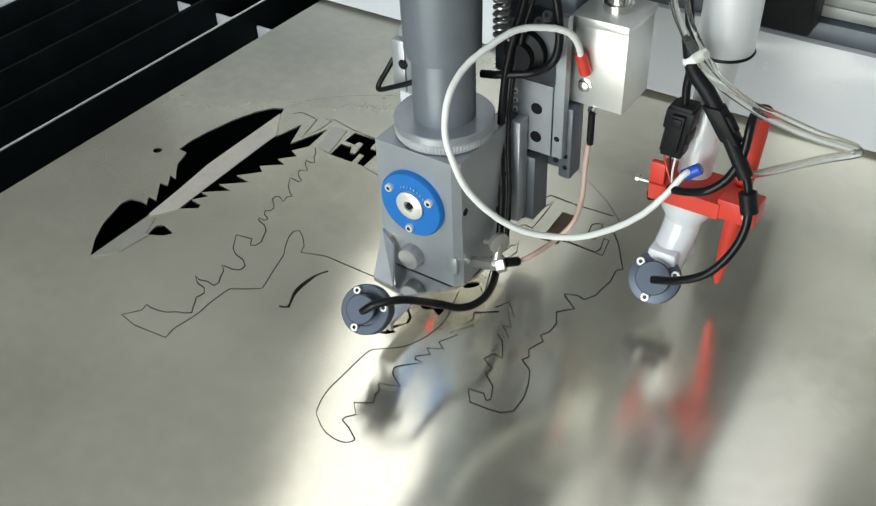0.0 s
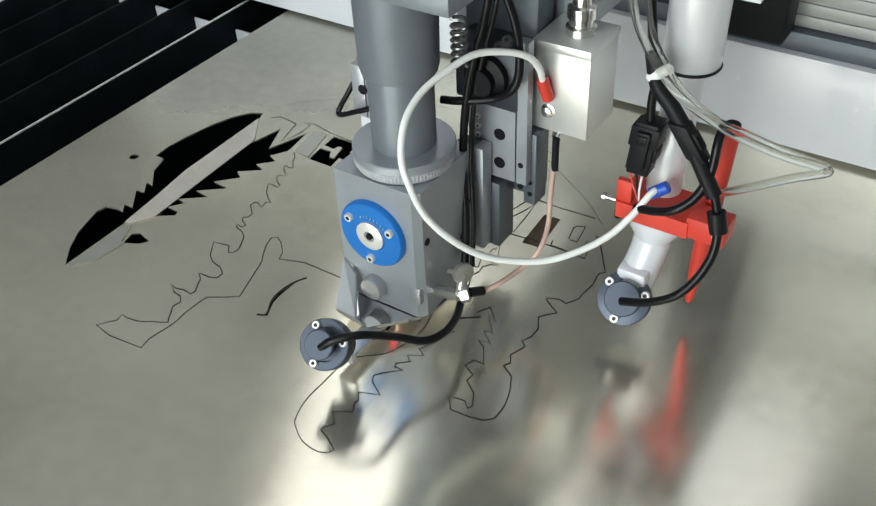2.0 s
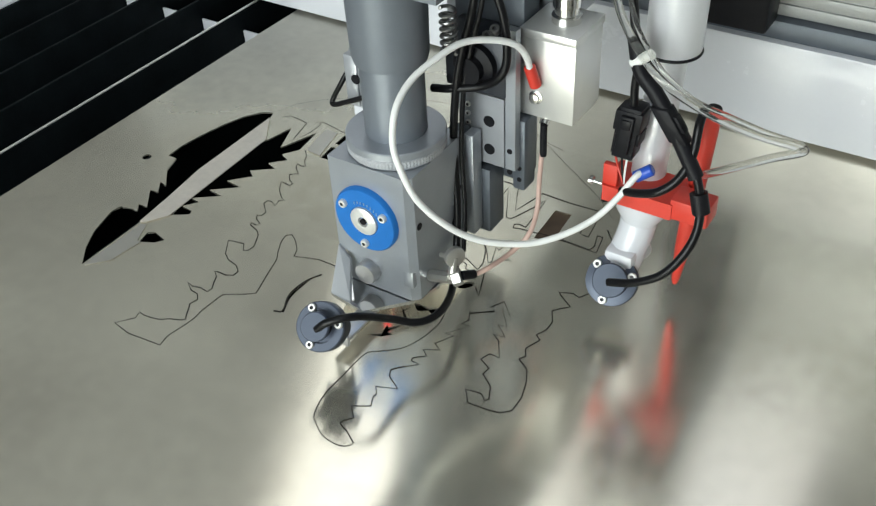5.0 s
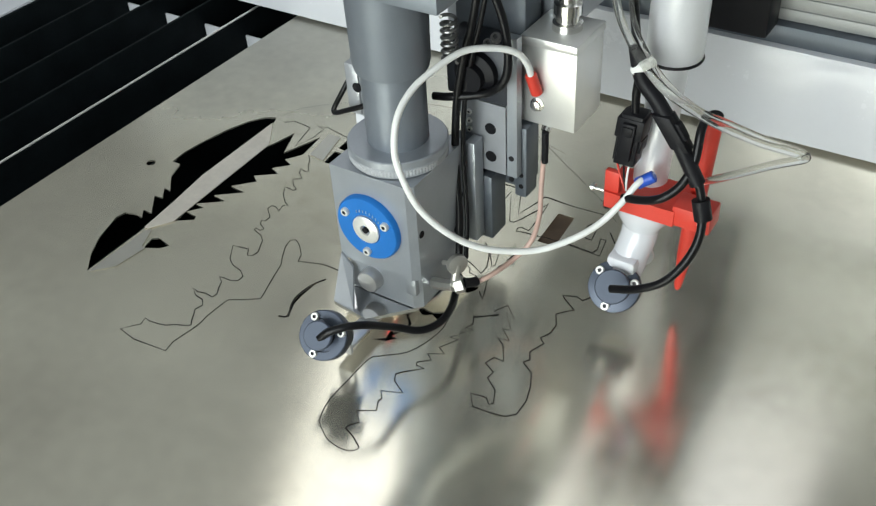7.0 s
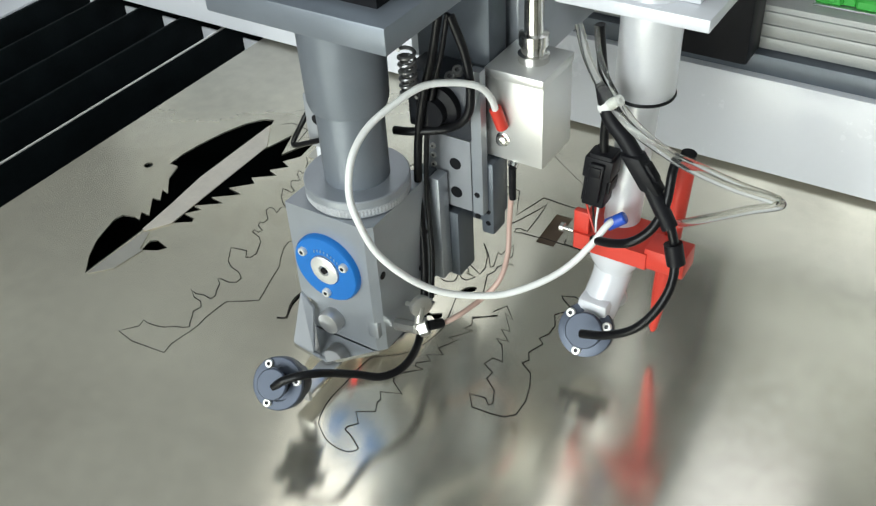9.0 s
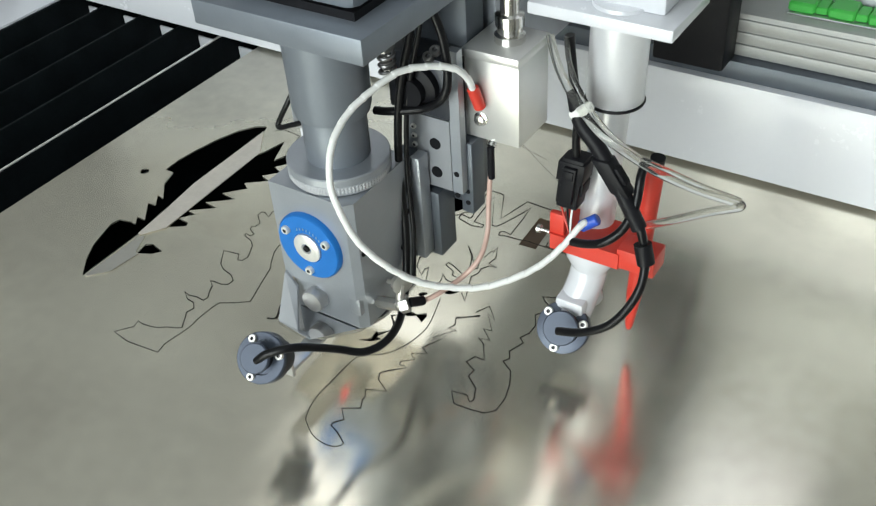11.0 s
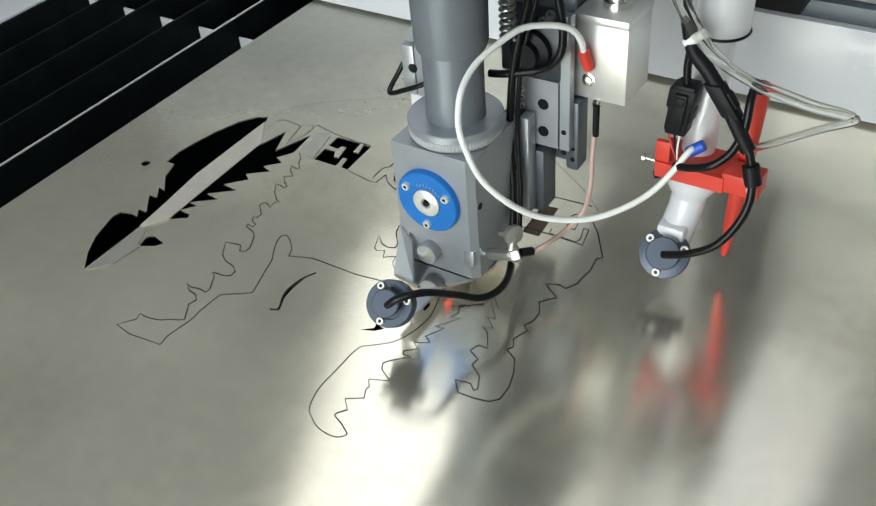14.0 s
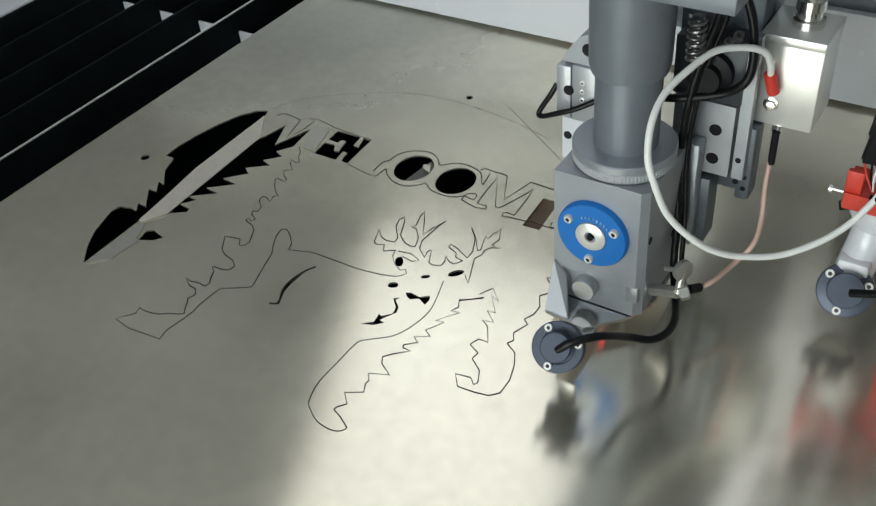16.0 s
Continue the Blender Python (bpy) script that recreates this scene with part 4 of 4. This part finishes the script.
# ---- second head on its pole, with pointer ----
def pointer_head():
    t = thing("marking_head", (-0.012, 0.523, 0.04), "silver tube marking head with red clamp and pointer", "laser head")
    part("upper_tube", lathe((-0.0165, 0.5235, 0.2105), (0.02, 0, 1), [(0.0180, 0), (0.0186, 0.001), (0.0186, 0.068)], 44), POLE_GREY, t)
    part("tube_seal", lathe((-0.0165, 0.5235, 0.2090), (0, 0, 1), [(0.0192, 0), (0.0196, 0.0008), (0.0192, 0.0018)], 44), BLACK_PLASTIC, t)
    part("lower_tube", rod((-0.0225, 0.5165, 0.10), (-0.0175, 0.522, 0.2100), 0.0122, 36), POLE_GREY, t)
    part("nozzle_cup", lathe((-0.0215, 0.517, 0.108), (-0.06, -0.10, -1), [(0.0185, 0), (0.0205, 0.004), (0.0205, 0.016), (0.0185, 0.024), (0.0140, 0.031), (0.0125, 0.038)], 40), WHITE_PAINT, t, "white painted nozzle cup")
    so = Vector((-0.0275, 0.480, 0.0395))
    sax = Vector((0.11, -0.58, 0.46)).normalized()
    b = hose([(-0.0235, 0.515, 0.083), (-0.024, 0.511, 0.067), (-0.026, 0.502, 0.052), so - sax * 0.010], 0.0135, 20)
    part("sensor_arm", b, WHITE_PAINT, t)
    part("bracket", box(-0.0385, -0.0155, 0.486, 0.512, 0.046, 0.060, 0.004), WHITE_PAINT, t)
    part("side_port", lathe((-0.0165, 0.5045, 0.056), (0.6, -0.7, 0.25), [(0.0075, -0.004), (0.0075, 0.002), (0.0065, 0.003)], 24), SILVER, t)
    rot = frame_of(sax)
    s = part("sensor", lathe(so, sax, [(0.0192, -0.009), (0.0194, -0.001), (0.0184, 0.0)], 44), DARK_GREY, t, "dark round sensor")
    part("sensor_cover", lathe(so, sax, [(0.0190, 0.0002), (0.0190, 0.0018), (0.0182, 0.0022)], 44), SLATE, s, "slate-grey round cover")
    part("barrel", lathe(so, sax, [(0.0126, 0.0020), (0.0126, 0.0080)], 40), BLACK_PLASTIC, s)
    part("cap", lathe(so, sax, [(0.0128, 0.0078), (0.0128, 0.0098), (0.0120, 0.0106)], 40), SLATE, s)
    for a in (140, 20, 258):
        p = so + rot @ Vector((0.0155 * math.cos(radians(a)), 0.0155 * math.sin(radians(a)), 0.002))
        socket_screw(p, sax, 0.0033, 0.0032, s)
    part("sensor_cable", hose(CAP_CABLE, 0.0030), BLACK_RUBBER, t, "black sensor cable")
    part("cable_sleeve", hose([(x, y - 0.001, z) for x, y, z in CAP_CABLE[6:12]], 0.0052), BLACK_PLASTIC, t)
    for k in (5, 8):
        part("heat_shrink", hose([Vector(CAP_CABLE[k]) * (1 - f) + Vector(CAP_CABLE[k + 1]) * f for f in (-0.25, 0.1, 0.45)], 0.0060), BLACK_PLASTIC, t)
    clip = Vector(CAP_CABLE[8])
    b = box(clip.x - 0.0065, clip.x + 0.0060, clip.y - 0.007, clip.y + 0.004, clip.z - 0.012, clip.z + 0.010, 0.0012)
    box(clip.x + 0.0055, clip.x + 0.0085, clip.y - 0.005, clip.y + 0.002, clip.z - 0.004, clip.z + 0.006, 0.0008, b)
    for v in b.verts:
        v.co.x -= (v.co.z - clip.z) * 0.7
    part("cable_clip", b, BLACK_PLASTIC, t, "black plastic cable clip")
    part("loop_cable", hose(LOOP_CABLE, 0.0030), BLACK_RUBBER, t)
    # red clamp with pointer
    b = prism([(-0.045, 0.492), (-0.043, 0.487), (0.008, 0.487), (0.010, 0.50), (0.010, 0.522), (-0.045, 0.522)], 0.103, 0.1155)
    br = part("red_clamp", b, RED, t, "red plastic clamp", smooth=20)
    part("knob", lathe((-0.0435, 0.496, 0.099), (-1, -0.3, -0.2), [(0.0035, -0.002), (0.0038, 0.002), (0.0030, 0.003)], 18), BLACK_PLASTIC, br)
    part("clamp_ear", box(-0.0445, -0.0335, 0.489, 0.494, 0.114, 0.132, 0.001), RED, br)
    part("pointer_holder", box(0.006, 0.0330, 0.488, 0.508, 0.1035, 0.1195, 0.0012), RED, br)
    socket_screw(Vector((0.0275, 0.488, 0.1115)), (0, -1, 0), 0.003, 0.0015, br)
    part("thumb_screw", lathe((-0.0445, 0.490, 0.114), (-1, 0, 0.02), [(0.0012, 0), (0.0012, 0.007), (0.0032, 0.007), (0.0032, 0.0095)], 16), PLATED, br)
    p = part("pointer", lathe((0.0065, 0.5215, 0.0205), (0.070, -0.02, 1), [(0.0018, 0), (0.0030, 0.004), (0.0056, 0.036), (0.0062, 0.06), (0.0062, 0.148), (0.0052, 0.152)], 28), RED, t, "red tapered laser pointer")
    part("pointer_plug", rod((0.0172, 0.5185, 0.172), (0.0178, 0.5183, 0.178), 0.005), BLACK_PLASTIC, p)
    def leaning(bm):
        """The plug hangs askew: its foot swings inwards."""
        for v in bm.verts:
            v.co.x += (v.co.z - 0.184) * 0.11
        return bm

    b = box(-0.0325, -0.0175, 0.482, 0.496, 0.1445, 0.1840, 0.0012)
    box(-0.0350, -0.0158, 0.4812, 0.4968, 0.1660, 0.1815, 0.0012, b)
    c = part("connector", leaning(b), BLACK_PLASTIC, t, "black ribbed cable connector")
    b = box(-0.0298, -0.0205, 0.4785, 0.4822, 0.1500, 0.1790, 0.0008)
    box(-0.0285, -0.0218, 0.4775, 0.4790, 0.1700, 0.1770, 0.0004, b)
    part("latch", leaning(b), BLACK_PLASTIC, c)
    for x0, x1 in ((-0.0338, -0.0324), (-0.0176, -0.0156)):
        part("side_rib", leaning(box(x0, x1, 0.4835, 0.4945, 0.1465 if x0 < -0.03 else 0.1560, 0.1655, 0.0005)), BLACK_PLASTIC, c)
    part("connector_cable", hose([(-0.0255, 0.488, 0.183), (-0.0262, 0.488, 0.197), CONNECTOR[4]], 0.0028), BLACK_RUBBER, c)
    for dx, mat in ((-0.004, RED), (0.001, BLACK_RUBBER), (0.005, WHITE_WIRE_MAT)):
        part("wire", hose([(-0.032 + dx, 0.488, 0.143), (-0.030 + dx * 0.5, 0.487, 0.132), (-0.026, 0.483, 0.124)], 0.0008, 8), mat, c)
    part("clear_hose", hose(CLEAR_TUBE, 0.0027), CLEAR, t, "clear plastic air hose")
    part("clear_hose", hose(CLEAR_TUBE_B, 0.0016), CLEAR, t, "clear plastic air hose")
    part("cable_tie", rod(CABLE_TIE[0], CABLE_TIE[1], 0.0034, 10, chamfer=0.001), WHITE_WIRE_MAT, t)
    part("blue_sleeve", rod(BLUE_FERRULE[0], BLUE_FERRULE[1], 0.0042, 16, chamfer=0.001), BLUE_INK, t)
    part("mount_plate", box(-0.068, 0.026, 0.500, 0.56, 0.268, 0.276, 0.001), WHITE_PAINT, t)
    part("mount_block", box(-0.055, 0.015, 0.515, 0.56, 0.276, 0.33, 0.002), WHITE_PAINT, t)
    return t


POINTER = pointer_head()


def carriage():
    t = thing("gantry_carriage", (-0.08, 0.62, 0.15), "black gantry carriage with motor housing", "carriage")
    part("slide_plate", box(-0.249, -0.0757, 0.764, 0.7815, 0.167, 0.31, 0.002), WHITE_PAINT, t, "white slide plate")
    part("back_arm", box(-0.205, -0.116, 0.545, 0.764, 0.180, 0.283, 0.002), GREY_SIDE, t)
    part("pole_arm", box(-0.045, 0.004, 0.545, 0.7987, 0.277, 0.32, 0.002), GREY_SIDE, t)
    part("outer_tube", lathe((-0.183, 0.441, 0.2005), (0, 0, 1), [(0.0230, 0), (0.0256, 0.0012), (0.0268, 0.006), (0.0276, 0.058), (0.0296, 0.070), (0.0345, 0.0835)], 56), GREY_ANOD, t, "grey outer tube of the telescoping column")
    part("top_plate", box(-0.222, -0.099, 0.374, 0.58, 0.284, 0.300, 0.0012), GREY_ANOD, t)
    part("top_cover", box(-0.208, -0.112, 0.388, 0.575, 0.305, 0.36, 0.008), GREY_ANOD, t)
    part("cover_gasket", box(-0.205, -0.115, 0.391, 0.570, 0.300, 0.3052, 0), BLACK_PLASTIC, t)
    part("motor_housing", box(-0.0822, -0.0182, 0.757, 0.7905, 0.113, 0.277, 0.003), BLACK_PLASTIC, t)
    return t


CARRIAGE = carriage()


def ground_wire():
    t = thing("ground_wire", (-0.10, 0.44, 0.15), "white earth wire looped between head and pole", "wire")
    pts = spline(WHITE_WIRE, 18)
    n, out = 36, []
    for k in range(n):
        a, b = round(k * (len(pts) - 1) / n), round((k + 1) * (len(pts) - 1) / n)
        seg = hose(pts[a : b + 1], 0.0023, 18, smooth_path=False)
        for p in (pts[a], pts[b]):
            bm2 = bmesh.new()
            bmesh.ops.create_icosphere(bm2, subdivisions=3, radius=0.00229, matrix=Matrix.Translation(p))
            merge(seg, bm2)
        out.append((part("wire_piece", seg, WHITE_WIRE_MAT, t), 1 - (k + 0.5) / n))
    return t, out


WIRE, WIRE_PIECES = ground_wire()

# ---- motion: travel along the beam, along the table and lift of the head, in millimetres ----
TRAVEL = [
    (0, -39.1, 10.3, 9.0),
    (0.5, -41.4, 9.7, 1.8),
    (1, -40.6, 9.2, 1.5),
    (1.5, -40.9, -5.8, 23.7),
    (2, -39.0, -11.8, 1.4),
    (2.5, -30.3, -12.1, 1.5),
    (3, -36.9, -19.4, 1.9),
    (3.5, -39.7, -11.3, 13.7),
    (4, -58.7, -9.5, 2.3),
    (6.5, -60.9, -10.8, 1.2),
    (7, -59.5, -13.1, 1.3),
    (7.5, -63.9, -9.9, 1.1),
    (8, -57.3, -62.7, 22.5),
    (8.5, -56.4, -63.6, 2.3),
    (10.8, -61.3, -66.0, 3.8),
    (11, -57.5, -62.9, 23.1),
    (11.5, 4.1, 4.0, 10.3),
    (12, 4.6, 3.1, 0.7),
    (12.5, 0.6, 1.1, 0.0),
    (13, 3.0, 3.8, 6.5),
    (13.5, -25.0, 33.0, 10.1),
    (14, -22.5, 32.9, 1.5),
    (14.5, -25.7, 23.4, 1.2),
    (15, -17.7, 33.5, 23.5),
    (15.3, 107.5, 47.0, 23.0),
    (15.5, 108.0, 45.7, 8.9),
    (16, 107.5, 44.7, 1.4),
]


def motions():
    def rows(ob, kx, ky, kz):
        b = BASE[ob.name]
        return [(t, pose(b.x + kx * x / 1000, b.y + ky * y / 1000, b.z + kz * z / 1000)) for t, x, y, z in TRAVEL]

    walk(BEAM, rows(BEAM, 0, 1.13, 0))
    walk(HEAD, rows(HEAD, 1, 1, 1))
    walk(POINTER, rows(POINTER, 1, 1, 0))
    walk(CARRIAGE, rows(CARRIAGE, 1, 1, 0))
    walk(WIRE, rows(WIRE, 1, 1, 0))
    for piece, share in WIRE_PIECES:
        walk(piece, [(t, pose(0, 0, share * z / 1000)) for t, x, y, z in TRAVEL])


motions()
